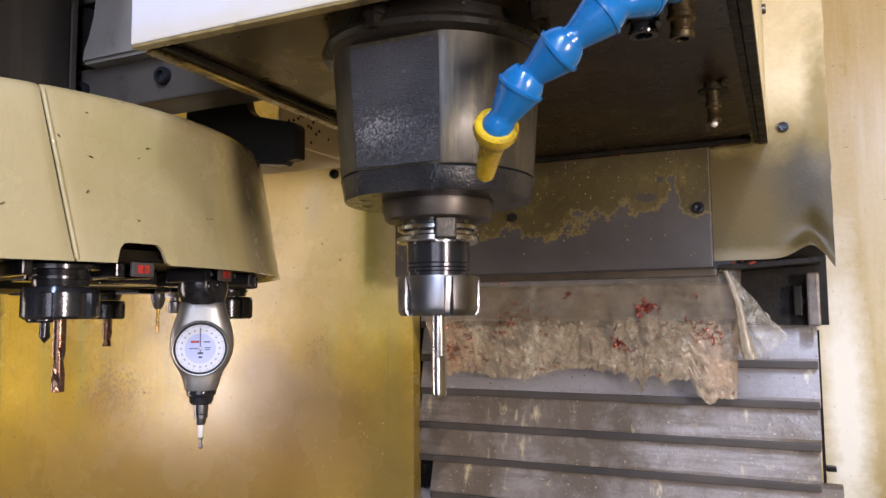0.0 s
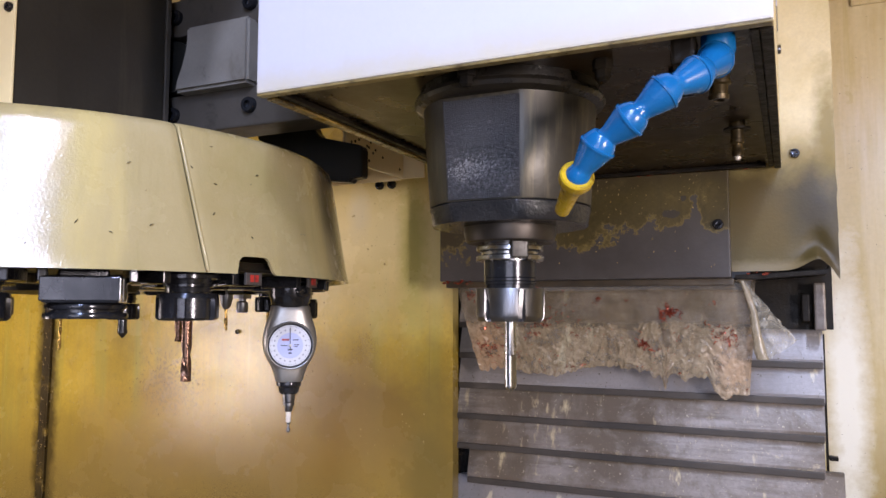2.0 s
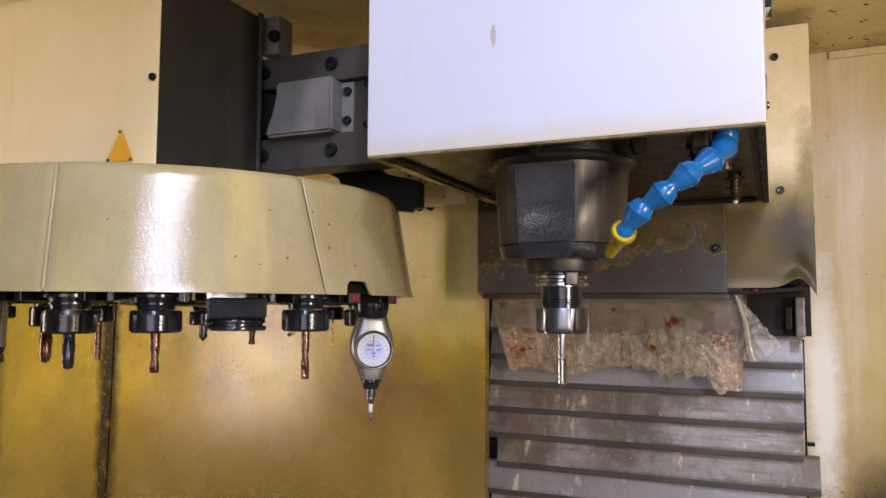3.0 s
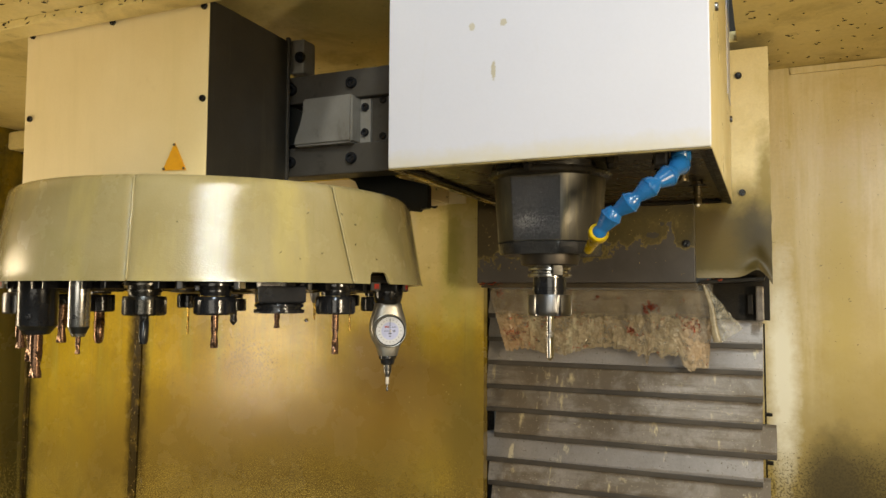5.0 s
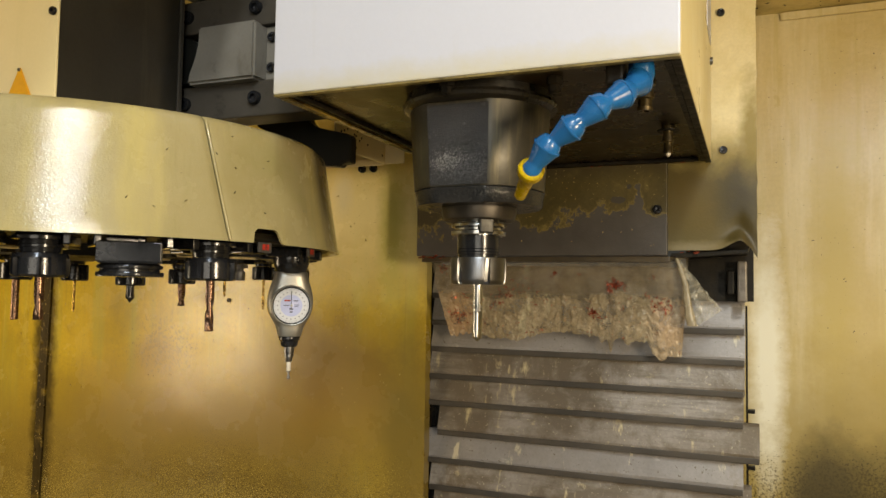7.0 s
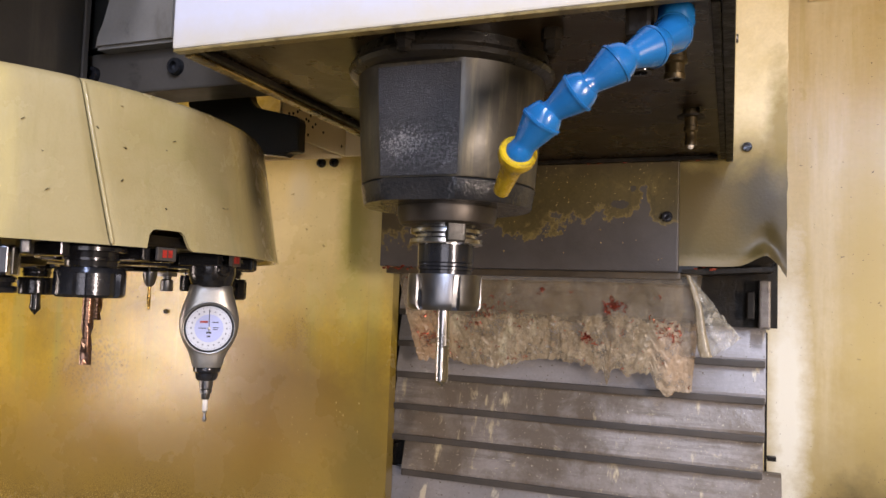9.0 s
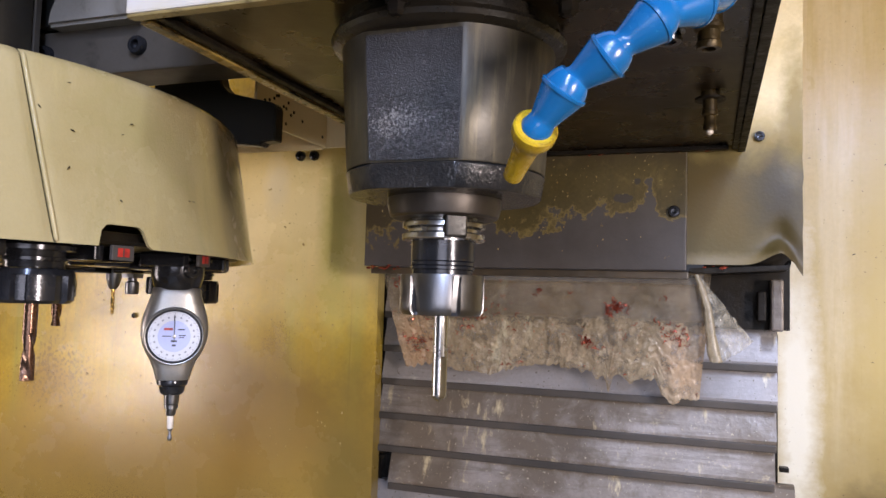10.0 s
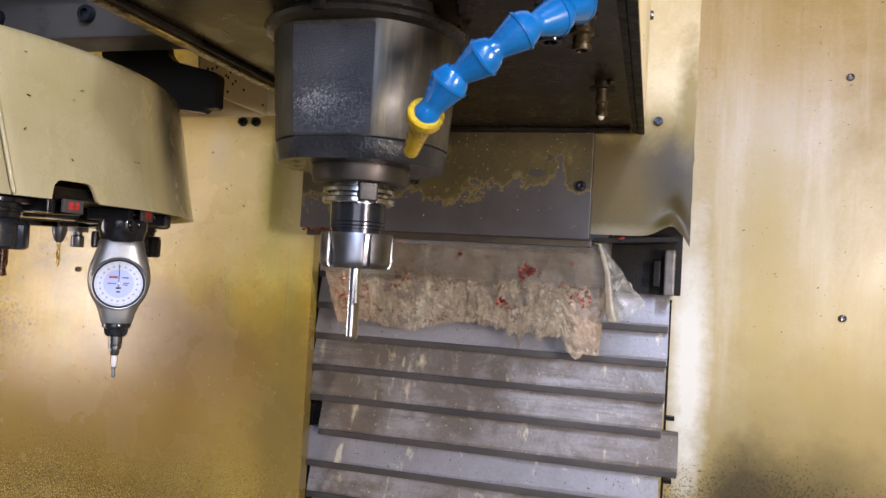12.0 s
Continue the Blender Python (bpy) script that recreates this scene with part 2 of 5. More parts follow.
SLAT_DIRTY = material("crusted_grey_slat_steel", (0.3, 0.275, 0.265), (0.18, 0.15, 0.125), 6, (0.34, 0.6), 0.15, 0.25, 190, stain=(0.13, 0.104, 0.08), stain_scale=11,
                      stain_at=(0.45, 0.57), streak=(0.62, 0.53, 0.34), streak_at=(0.6, 0.69), streak_way=(12, 12, 1.6), specks=(0.36, 0.32, 0.25), speck_scale=230, speck_at=0.67, grain=0.5,
                      layers=(((0.11, 0.09, 0.07), 4, (1.4, 1, 16), 0.52, 0.64, 0.6), ((0.56, 0.48, 0.31), 22, (1, 1, 1.4), 0.62, 0.72, 0.7), ((0.08, 0.06, 0.04), 120, (1, 1, 1), 0.6, 0.7, 0.45)))
# dark tone for the painted shade of the slat lips and for number tags
LIP_SHADE_AND_TAG = material("dark_lip_shade_and_tag", (0.034, 0.03, 0.028), (0.06, 0.05, 0.043), 12, (0.4, 0.6), 0, 0.15, 200)

ARM = material("grey_arm_paint", (0.07, 0.061, 0.053), (0.05, 0.043, 0.036), 9, (0.35, 0.5), 0, 0.06, 200, spec=0.3, stain=(0.12, 0.1, 0.07), stain_scale=8, stain_at=(0.6, 0.75), layers=(((0.015, 0.012, 0.01), 24, (1, 1, 1), 0.56, 0.7, 0.7),))
HOOD = material("pale_grey_hood_paint", (0.21, 0.196, 0.18), (0.165, 0.15, 0.133), 9, (0.35, 0.5), 0, 0.06, 200, stain=(0.07, 0.055, 0.038), stain_scale=9, stain_at=(0.56, 0.72), layers=(((0.04, 0.033, 0.025), 26, (1, 1, 1), 0.62, 0.74, 0.6),))
DARKGREY = material("dark_grey_magazine_paint", (0.036, 0.031, 0.024), (0.026, 0.022, 0.017), 6, (0.36, 0.52), 0, 0.05, 200, spec=0.3, specks=(0.2, 0.16, 0.1), speck_scale=60, speck_at=0.79, grain=0.35,
                    layers=(((0.07, 0.06, 0.042), 3, (9, 9, 0.6), 0.56, 0.76, 0.6),))
RUBBER = material("black_rubber", (0.006, 0.007, 0.007), (0.01, 0.01, 0.009), 10, (0.3, 0.45), 0, 0.1, 150)
SIGN = material("orange_sign", (0.75, 0.36, 0.02), (0.68, 0.3, 0.02), 30, (0.4, 0.5), 0, 0.03, 200)
SILVER = material("satin_silver_casting", (0.31, 0.3, 0.285), (0.27, 0.262, 0.25), 30, (0.34, 0.44), 0.85, 0.03, 400)
DARKNUT = material("oil_dark_nut_steel", (0.065, 0.063, 0.061), (0.045, 0.043, 0.04), 30, (0.2, 0.32), 0.9, 0.03, 300)
DIAL = material("white_dial_face", (0.46, 0.465, 0.5), None, 30, (0.4, 0.5), 0, 0)
LILAC = material("pale_blue_dial_disc", (0.33, 0.36, 0.56), None, 30, (0.4, 0.5), 0, 0)
INK = material("black_ink", (0.02, 0.02, 0.025), None, 30, (0.4, 0.5), 0, 0)
RED = material("red_print", (0.42, 0.025, 0.015), (0.2, 0.012, 0.01), 160, (0.4, 0.5), 0, 0)
CERAMIC = material("white_ceramic", (0.6, 0.55, 0.49), None, 60, (0.25, 0.35), 0, 0)
BRASS = material("grimy_brass", (0.07, 0.048, 0.018), (0.03, 0.021, 0.01), 60, (0.3, 0.45), 0.6, 0.3, 200)
CHIP = material("copper_chips", (0.38, 0.08, 0.045), (0.26, 0.045, 0.03), 200, (0.2, 0.35), 0.8, 0)
SHOP = material("workshop_wall_paint", (0.6, 0.62, 0.62), (0.52, 0.54, 0.55), 1, (0.6, 0.8), 0, 0.05, 30)
FLOOR = material("chip_pan_steel", (0.3, 0.26, 0.18), (0.2, 0.16, 0.1), 4, (0.35, 0.6), 0.3, 0.15, 120)


SOOT = material("sooty_black_grease", (0.008, 0.007, 0.006), (0.02, 0.016, 0.011), 26, (0.22, 0.42), 0.1, 0.2, 260, spec=0.3)
RINGPAINT = material("glossy_dark_ring", (0.011, 0.0115, 0.013), (0.02, 0.019, 0.019), 30, (0.1, 0.2), 0.1, 0.5, 320, spec=0.35)
STRIP = material("brown_stained_strip", (0.08, 0.058, 0.033), (0.035, 0.025, 0.015), 14, (0.3, 0.45), 0, 0.1, 200)
WORN = material("worn_grey_rail", (0.2, 0.18, 0.165), (0.1, 0.085, 0.075), 40, (0.35, 0.5), 0.3, 0.25, 240)
SEAM = material("chip_clogged_seam", (0.06, 0.04, 0.012), (0.03, 0.02, 0.007), 12, (0.25, 0.4), 0, 0.4, 160, spec=0.3, stain=(0.24, 0.165, 0.04), stain_scale=20, stain_at=(0.55, 0.7), specks=(0.6, 0.46, 0.2), speck_scale=150, speck_at=0.66)


OIL = material("amber_oil", (0.34, 0.22, 0.06), (0.5, 0.4, 0.2), 300, (0.05, 0.1), 0, 0)


def maths(nt, op, a, b, c=0.0):
    n = nt.nodes.new("ShaderNodeMath")
    n.operation = op
    for socket, value in zip(n.inputs, (a, b, c)):
        if isinstance(value, (int, float)):
            socket.default_value = value
        else:
            nt.links.new(value, socket)
    return n.outputs[0]


def peeled_paint():
    m = material("peeling_oily_paint", (0.095, 0.073, 0.025), (0.058, 0.044, 0.016), 9, (0.3, 0.5), 0, 0.16, 220, spec=0.32, stain=(0.05, 0.038, 0.018), stain_scale=12, stain_at=(0.5, 0.78), grain=0.5,
                 specks=(0.34, 0.27, 0.12), speck_scale=210, speck_at=0.7, layers=(((0.21, 0.165, 0.06), 26, (1, 1, 1), 0.54, 0.7, 0.6), ((0.04, 0.03, 0.014), 3, (18, 18, 1), 0.56, 0.74, 0.6)),
                 # first blob darkens the left strip to paint in the shadow on it
                 blobs=((-0.5, 1.45, 0.05, 0.25, (0.05, 0.038, 0.022), 0.4), (-0.25, 1.52, 0.3, 0.02, (0.05, 0.036, 0.016), 0.6)))
    nt = m.node_tree
    p = nt.nodes["Principled BSDF"]
    old = p.inputs["Base Color"].links[0].from_socket
    coord = nt.nodes.new("ShaderNodeTexCoord").outputs["Object"]
    sep = nt.nodes.new("ShaderNodeSeparateXYZ")
    nt.links.new(coord, sep.inputs[0])
    # the bare patch runs along the lower edge and climbs to a narrow peak near its right end
    span = maths(nt, "MULTIPLY_ADD", sep.outputs["X"], 1 / 0.46, 0.52 / 0.46)
    shape = ((-0.52, 1.405), (-0.4, 1.42), (-0.308, 1.419), (-0.262, 1.417), (-0.237, 1.43), (-0.199, 1.428), (-0.178, 1.441), (-0.154, 1.439), (-0.124, 1.447), (-0.114, 1.47), (-0.1, 1.43), (-0.065, 1.411))
    rise = ramp(nt, span, [((x + 0.52) / 0.46, (z - 1.4) / 0.08) for x, z in shape])
    edge = maths(nt, "MULTIPLY_ADD", rise, 0.08, 1.333)
    edge = maths(nt, "MULTIPLY_ADD", noise_node(nt, coord, 36, detail=9, rough=0.7), 0.134, edge)
    gap = maths(nt, "SUBTRACT", edge, sep.outputs["Z"])
    near = maths(nt, "MULTIPLY_ADD", gap, 40, 0.5)
    colour = mix(nt, ramp(nt, near, [(0.1, 0), (0.42, 0.75), (0.5, 0.8)]), old, (0.19, 0.145, 0.052))
    bare = ramp(nt, noise_node(nt, coord, 14, detail=6), [(0.35, (0.052, 0.046, 0.045)), (0.65, (0.072, 0.065, 0.063))])
    colour = mix(nt, ramp(nt, near, [(0.5, 0), (0.54, 1)]), colour, bare)
    for cx, cz, rx, rz in ((-0.148, 1.455, 0.012, 0.006), (-0.13, 1.477, 0.004, 0.004)):
        colour = mix(nt, blob(nt, coord, cx, cz, rx, rz, 0.04), colour, (0.05, 0.043, 0.042))
    nt.links.new(colour, p.inputs["Base Color"])
    return m


PEEL = peeled_paint()
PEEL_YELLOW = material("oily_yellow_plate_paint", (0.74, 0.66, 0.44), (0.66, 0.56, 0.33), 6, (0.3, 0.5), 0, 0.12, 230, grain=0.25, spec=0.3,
                       # darker below about z 1.53, paler along the lower edge, dark at its right corner
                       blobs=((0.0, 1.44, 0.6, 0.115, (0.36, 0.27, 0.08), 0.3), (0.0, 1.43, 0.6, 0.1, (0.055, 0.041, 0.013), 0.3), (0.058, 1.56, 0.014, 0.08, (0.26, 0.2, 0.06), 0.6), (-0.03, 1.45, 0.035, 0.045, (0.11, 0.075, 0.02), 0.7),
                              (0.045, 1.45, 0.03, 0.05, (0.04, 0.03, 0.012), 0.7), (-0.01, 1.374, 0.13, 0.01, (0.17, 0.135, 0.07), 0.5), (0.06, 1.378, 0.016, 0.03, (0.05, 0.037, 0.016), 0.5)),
                       layers=(((0.5, 0.4, 0.16), 9, (1, 1, 1), 0.55, 0.75, 0.5),))


def film_material():
    """Clear film: clean and see-through along its upper band, crusted with dried coolant and chips lower down."""
    m = material("dirty_clear_film", (0.37, 0.3, 0.21), (0.28, 0.225, 0.15), 22, (0.1, 0.34), 0, 0.8, 170, stain=(0.19, 0.145, 0.095), stain_scale=42, stain_at=(0.52, 0.66), grain=0.4, streak=(0.5, 0.46, 0.33), streak_at=(0.6, 0.7),
                 streak_way=(9, 9, 0.7), specks=(0.36, 0.14, 0.08), speck_scale=190, speck_at=0.69,
                 layers=(((0.55, 0.48, 0.37), 75, (1, 1, 0.8), 0.56, 0.68, 0.6), ((0.64, 0.58, 0.47), 200, (1, 1, 1), 0.6, 0.7, 0.6), ((0.1, 0.075, 0.05), 120, (1, 1, 1), 0.61, 0.7, 0.6)),
                 blobs=((-0.46, 1.25, 0.035, 0.045, (0.4, 0.26, 0.155), 0.6), (-0.07, 1.24, 0.03, 0.045, (0.42, 0.3, 0.2), 0.6)))
    nt = m.node_tree
    p = nt.nodes["Principled BSDF"]
    coord = nt.nodes.new("ShaderNodeTexCoord").outputs["Object"]
    sep = nt.nodes.new("ShaderNodeSeparateXYZ")
    nt.links.new(coord, sep.inputs[0])
    crust = maths(nt, "MULTIPLY_ADD", noise_node(nt, coord, 20, detail=9, rough=0.75), 0.07, sep.outputs["Z"])
    low = nt.nodes.new("ShaderNodeMapRange")
    nt.links.new(crust, low.inputs["Value"])
    for key, value in (("From Min", 1.322), ("From Max", 1.334), ("To Min", 0.9), ("To Max", 0.4)):
        low.inputs[key].default_value = value
    cut = ramp(nt, noise_node(nt, coord, 46, detail=8, rough=0.75), [(0.4, 0.55), (0.5, 1.0)])
    nt.links.new(maths(nt, "MULTIPLY", low.outputs[0], cut), p.inputs["Alpha"])
    return m


FILM = film_material()
ROLLED = material("layered_cloudy_film", (0.29, 0.24, 0.165), (0.2, 0.165, 0.11), 30, (0.15, 0.35), 0, 0.4, 150, stain=(0.2, 0.15, 0.09), stain_scale=60, stain_at=(0.55, 0.68), grain=0.3)


def clear_flap():
    """The loose corner: nearly clear, with milky creases and dried drops."""
    m = material("creased_clear_film", (0.46, 0.43, 0.36), (0.3, 0.27, 0.21), 60, (0.06, 0.2), 0, 0.9, 90, stain=(0.6, 0.57, 0.5), stain_scale=80, stain_at=(0.55, 0.66), grain=0.3)
    nt = m.node_tree
    coord = nt.nodes.new("ShaderNodeTexCoord").outputs["Object"]
    nt.links.new(ramp(nt, noise_node(nt, coord, 55, (1, 1, 0.6), detail=8, rough=0.7, distort=0.6), [(0.42, 0.24), (0.6, 0.75)]), nt.nodes["Principled BSDF"].inputs["Alpha"])
    return m


FLAP = clear_flap()

# ---- mesh helpers ----
def part(name, bm, mat, parent=None, label="", smooth=False, m=None):
    me = bpy.data.meshes.new(name)
    bmesh.ops.recalc_face_normals(bm, faces=bm.faces[:])
    if smooth:
        for f in bm.faces:
            f.smooth = True
        for e in bm.edges:
            if len(e.link_faces) == 2 and e.calc_face_angle(0) > 0.6:
                e.smooth = False
    bm.to_mesh(me)
    bm.free()
    me.materials.append(mat)
    ob = new(name, me)
    if parent:
        ob.parent = parent
    if m is not None:
        ob.matrix_local = m
    if label:
        tagged(ob, label)
    return ob


def thing(name, label, category, m=None, group="", kind=""):
    ob = new(name)
    ob.empty_display_size = 0.02
    if m is not None:
        ob.matrix_world = m
    return tagged(ob, label, category, group, kind)


def box(x0, x1, y0, y1, z0, z1, bevel=0.0, seg=2, bm=None):
    b = bmesh.new()
    r = bmesh.ops.create_cube(b, size=1)
    for v in r["verts"]:
        v.co = Vector(((x0 + x1) / 2 + v.co.x * (x1 - x0), (y0 + y1) / 2 + v.co.y * (y1 - y0), (z0 + z1) / 2 + v.co.z * (z1 - z0)))
    if bevel:
        bmesh.ops.bevel(b, geom=b.edges[:], offset=bevel, segments=seg, affect="EDGES", profile=0.6)
    return join(bm, b)


def join(bm, b):
    if bm is None:
        return b
    me = bpy.data.meshes.new("tmp")
    b.to_mesh(me)
    b.free()
    bm.from_mesh(me)
    bpy.data.meshes.remove(me)
    return bm


def polar(rows, n=48, fn=None, m=None, bm=None, caps=True):
    """A turned body from rows of (radius, z); fn(theta, r, z) may change the radius."""
    b = bmesh.new()
    rings = []
    for r, z in rows:
        ring = []
        for i in range(n):
            a = 2 * math.pi * i / n
            q = fn(a, r, z) if fn else r
            ring.append(b.verts.new((q * math.cos(a), q * math.sin(a), z)))
        rings.append(ring)
    for lo, hi in zip(rings, rings[1:]):
        for i in range(n):
            b.faces.new((lo[i], lo[(i + 1) % n], hi[(i + 1) % n], hi[i]))
    if caps:
        b.faces.new(rings[0])
        b.faces.new(rings[-1])
    if m is not None:
        bmesh.ops.transform(b, matrix=m, verts=b.verts[:])
    return join(bm, b)


def along(a, b):
    """The pose at a whose z axis points to b."""
    d = Vector(b) - Vector(a)
    return Matrix.Translation(a) @ d.to_track_quat("Z", "Y").to_matrix().to_4x4()


def prism(points, y0, y1, bevel=0.0):
    """Outline in x, z drawn out along y."""
    b = bmesh.new()
    f = b.faces.new([b.verts.new((x, y0, z)) for x, z in points])
    r = bmesh.ops.extrude_face_region(b, geom=[f])
    bmesh.ops.translate(b, vec=(0, y1 - y0, 0), verts=[v for v in r["geom"] if isinstance(v, bmesh.types.BMVert)])
    if bevel:
        bmesh.ops.bevel(b, geom=b.edges[:], offset=bevel, segments=2, affect="EDGES")
    return b


def flat_plan(points, z0, z1, bevel=0.0):
    """Outline in x, y drawn out along z."""
    b = bmesh.new()
    f = b.faces.new([b.verts.new((x, y, z0)) for x, y in points])
    r = bmesh.ops.extrude_face_region(b, geom=[f])
    bmesh.ops.translate(b, vec=(0, 0, z1 - z0), verts=[v for v in r["geom"] if isinstance(v, bmesh.types.BMVert)])
    if bevel:
        bmesh.ops.bevel(b, geom=b.edges[:], offset=bevel, segments=2, affect="EDGES")
    return b


def screw(parent, at, facing, r=0.0055, mat=BLACKSTEEL, name="screw", domed=False):
    """A socket-head screw with a recessed hexagon, its head turned to facing."""
    b = polar([(r, 0), (r, 0.5 * r), (0.88 * r, 0.72 * r if not domed else 0.8 * r), (0.5 * r, 0.74 * r if not domed else 0.95 * r), (0.48 * r, 0.25 * r), (0.01 * r, 0.2 * r)], 18)
    return part(name, b, mat, parent, smooth=True, m=along(at, Vector(at) + Vector(facing)))


# ---- enclosure ----
def structure(name, bm, mat, label, category):
    return tagged(part(name, bm, mat), label, category, kind="structure")


back_left = structure("wall_back_left", box(-2.09, -0.54, 1.115, 1.14, 0.3, 1.86), WALL, "cream sheet metal wall stained amber by cutting oil, with a painted-in bright patch", "wall")
for x in (-0.69, -0.664):
    screw(back_left, (x, 1.1145, 1.549), (0, -1, 0), 0.0085, domed=True)
for x, z in ((-1.02, 1.27), (-0.86, 1.56)):
    screw(back_left, (x, 1.1145, z), (0, -1, 0), 0.005, STEEL, domed=True)
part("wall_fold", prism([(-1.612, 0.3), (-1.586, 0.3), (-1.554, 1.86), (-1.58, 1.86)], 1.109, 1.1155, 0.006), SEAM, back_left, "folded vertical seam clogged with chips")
part("corner_seam", prism([(-2.036, 0.3), (-2.014, 0.3), (-2.012, 1.44), (-2.034, 1.44)], 1.104, 1.1155, 0.005), SEAM, back_left, "raised corner seam crusted with chips")
structure("wall_left", box(-2.09, -2.062, -0.6, 1.114, 0.3, 1.86), WALL, "oily cream enclosure side wall with its shade painted in", "wall")
back_right = structure("wall_back_right", box(0.03, 0.95, 1.286, 1.31, 0.3, 1.86), WALL_CLEAN, "cream sheet metal wall with faint scratches, oil stains and a painted highlight band", "wall")
for x, z in ((0.315, 1.658), (0.318, 1.265)):
    screw(back_right, (x, 1.2855, z), (0, -1, 0), 0.006, NUT, domed=True)
part("scratch", box(0.098, 0.14, 1.2853, 1.2858, 1.4555, 1.4562), GRIME_SHADE, back_right, m=pose(0, 0, -0.006, 0, -2.5, 0))
part("lap_joint", box(0.113, 0.95, 1.279, 1.2862, 1.822, 1.836), WALL_CLEAN, back_right)
structure("wall_right", box(0.93, 0.955, -0.6, 1.29, 0.3, 1.86), WALL_CLEAN, "cream enclosure side wall", "wall")
structure("ceiling", join(box(-2.09, -0.5, 0.402, 1.12, 1.838, 1.86), join(box(0.012, 0.95, 0.45, 1.3, 1.838, 1.86), box(-0.5, 0.012, 1.06, 1.3, 1.838, 1.86))), CEIL,
          "cream sheet metal ceiling speckled with dark chips", "ceiling")
front_top = structure("ceiling_front", box(-2.09, -0.5, -0.35, 0.402, 1.803, 1.835), CEIL, "cream ceiling panel spattered with chips", "ceiling")
part("folded_edge", box(-2.09, -0.5, 0.36, 0.405, 1.789, 1.8035, 0.003), CEIL, front_top)
structure("floor", box(-2.1, 0.95, -0.6, 1.3, 0.28, 0.3), FLOOR, "steel chip pan at the bottom of the machine", "floor")
door_l = structure("wall_front_left", join(box(-2.1, -0.75, -0.64, -0.6, 0.3, 0.85), join(box(-2.1, -0.75, -0.64, -0.6, 1.55, 1.86), box(-2.1, -2.0, -0.64, -0.6, 0.85, 1.55))), WALL,
                   "cream front panel with a window opening", "wall")
structure("wall_front_right", box(0.45, 0.95, -0.64, -0.6, 0.3, 1.86), WALL_CLEAN, "cream front door panel slid aside", "wall")
structure("backdrop", join(box(-4, 4, -4.05, -4, 0, 3.6), join(box(-4, 4, -4, 3, -0.05, 0), join(box(-4.05, -4, -4, 3, 0, 3.6), box(4, 4.05, -4, 3, 0, 3.6)))), SHOP,
          "plain pale workshop walls and floor round the machine", "workshop")
# corner ledge and cable beyond the magazine
ledge = tagged(part("wall_ledge", prism([(-2.06, 1.772), (-1.72, 1.772), (-1.72, 1.805), (-1.75, 1.826), (-2.06, 1.826)], 1.04, 1.114, 0.004), CEIL), "dirty cream ledge along the wall", "ledge")
cable_bm = None
for a, b in zip([(-2.06, 1.772), (-1.95, 1.757), (-1.85, 1.752), (-1.74, 1.754)], [(-1.95, 1.757), (-1.85, 1.752), (-1.74, 1.754), (-1.66, 1.762)]):
    pa, pb = (a[0], 1.09, a[1]), (b[0], 1.09, b[1])
    cable_bm = polar([(0.006, 0), (0.006, (Vector(pb) - Vector(pa)).length)], 10, m=along(pa, pb), bm=cable_bm)
tagged(part("cable", cable_bm, RUBBER, smooth=True), "thin black cable hung along the wall", "cable")

# ---- column covers ----
column = thing("column_cover", "sheet metal column cover with peeling oily paint and a torn corner", "machine cover")
part("lower_plate", box(-0.517, -0.069, 1.012, 1.03, 1.362, 1.83, 0.0015), PEEL, column, "grey plate with peeling yellow paint")
screw(column, (-0.084, 1.0115, 1.437), (0, -1, 0), 0.0075)
screw(column, (-0.33, 1.0115, 1.44), (0, -1, 0), 0.006)


def torn_plate():
    """The right-hand plate: a bent sheet whose lower edge is buckled and torn at its corner."""
    b = bmesh.new()
    nx, nz = 28, 36
    grid = []
    for j in range(nz + 1):
        row = []
        for i in range(nx + 1):
            u, v = i / nx, j / nz
            x = -0.07 + 0.137 * u + (0.002 * noise.noise(Vector((0, 0, v * 30))) if i == nx else 0)
            bump = math.exp(-((u - 0.82) / (0.16 if u < 0.82 else 0.085)) ** 2)
            low = 1.371 + 0.015 * bump - 0.013 * max(0, (u - 0.93) / 0.07)
            z = low + (1.814 - low) * v ** 1.5
            k = math.exp(-((z - low) / 0.016) ** 2)
            y = 1.036 - 0.009 * k * bump + 0.006 * math.exp(-((z - low - 0.022) / 0.014) ** 2) * bump - 0.002 * math.exp(-((z - low) / 0.006) ** 2) + 0.0008 * math.sin(9 * v + 3 * u)
            row.append(b.verts.new((x, y, z)))
        grid.append(row)
    for j in range(nz):
        for i in range(nx):
            b.faces.new((grid[j][i], grid[j][i + 1], grid[j + 1][i + 1], grid[j + 1][i]))
    r = bmesh.ops.extrude_face_region(b, geom=b.faces[:])
    bmesh.ops.translate(b, vec=(0, 0.002, 0), verts=[v for v in r["geom"] if isinstance(v, bmesh.types.BMVert)])
    return b


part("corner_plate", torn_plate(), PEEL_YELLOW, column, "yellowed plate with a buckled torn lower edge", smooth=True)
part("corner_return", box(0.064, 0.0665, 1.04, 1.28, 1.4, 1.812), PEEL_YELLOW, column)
# flange and top rail are blackened to paint in the overhanging lip's shade
part("return_flange", prism([(-0.066, 1.3665), (0.05, 1.372), (0.056, 1.381), (0.052, 1.366), (-0.04, 1.36), (-0.066, 1.3615)], 1.041, 1.11, 0.0008), GRIME_SHADE, column, "oily inner flange coloured black for the shade under the lip")
part("lower_strip", box(-0.515, -0.067, 1.032, 1.05, 1.352, 1.3615, 0.001), STRIP, column, "brown oil-stained strip")
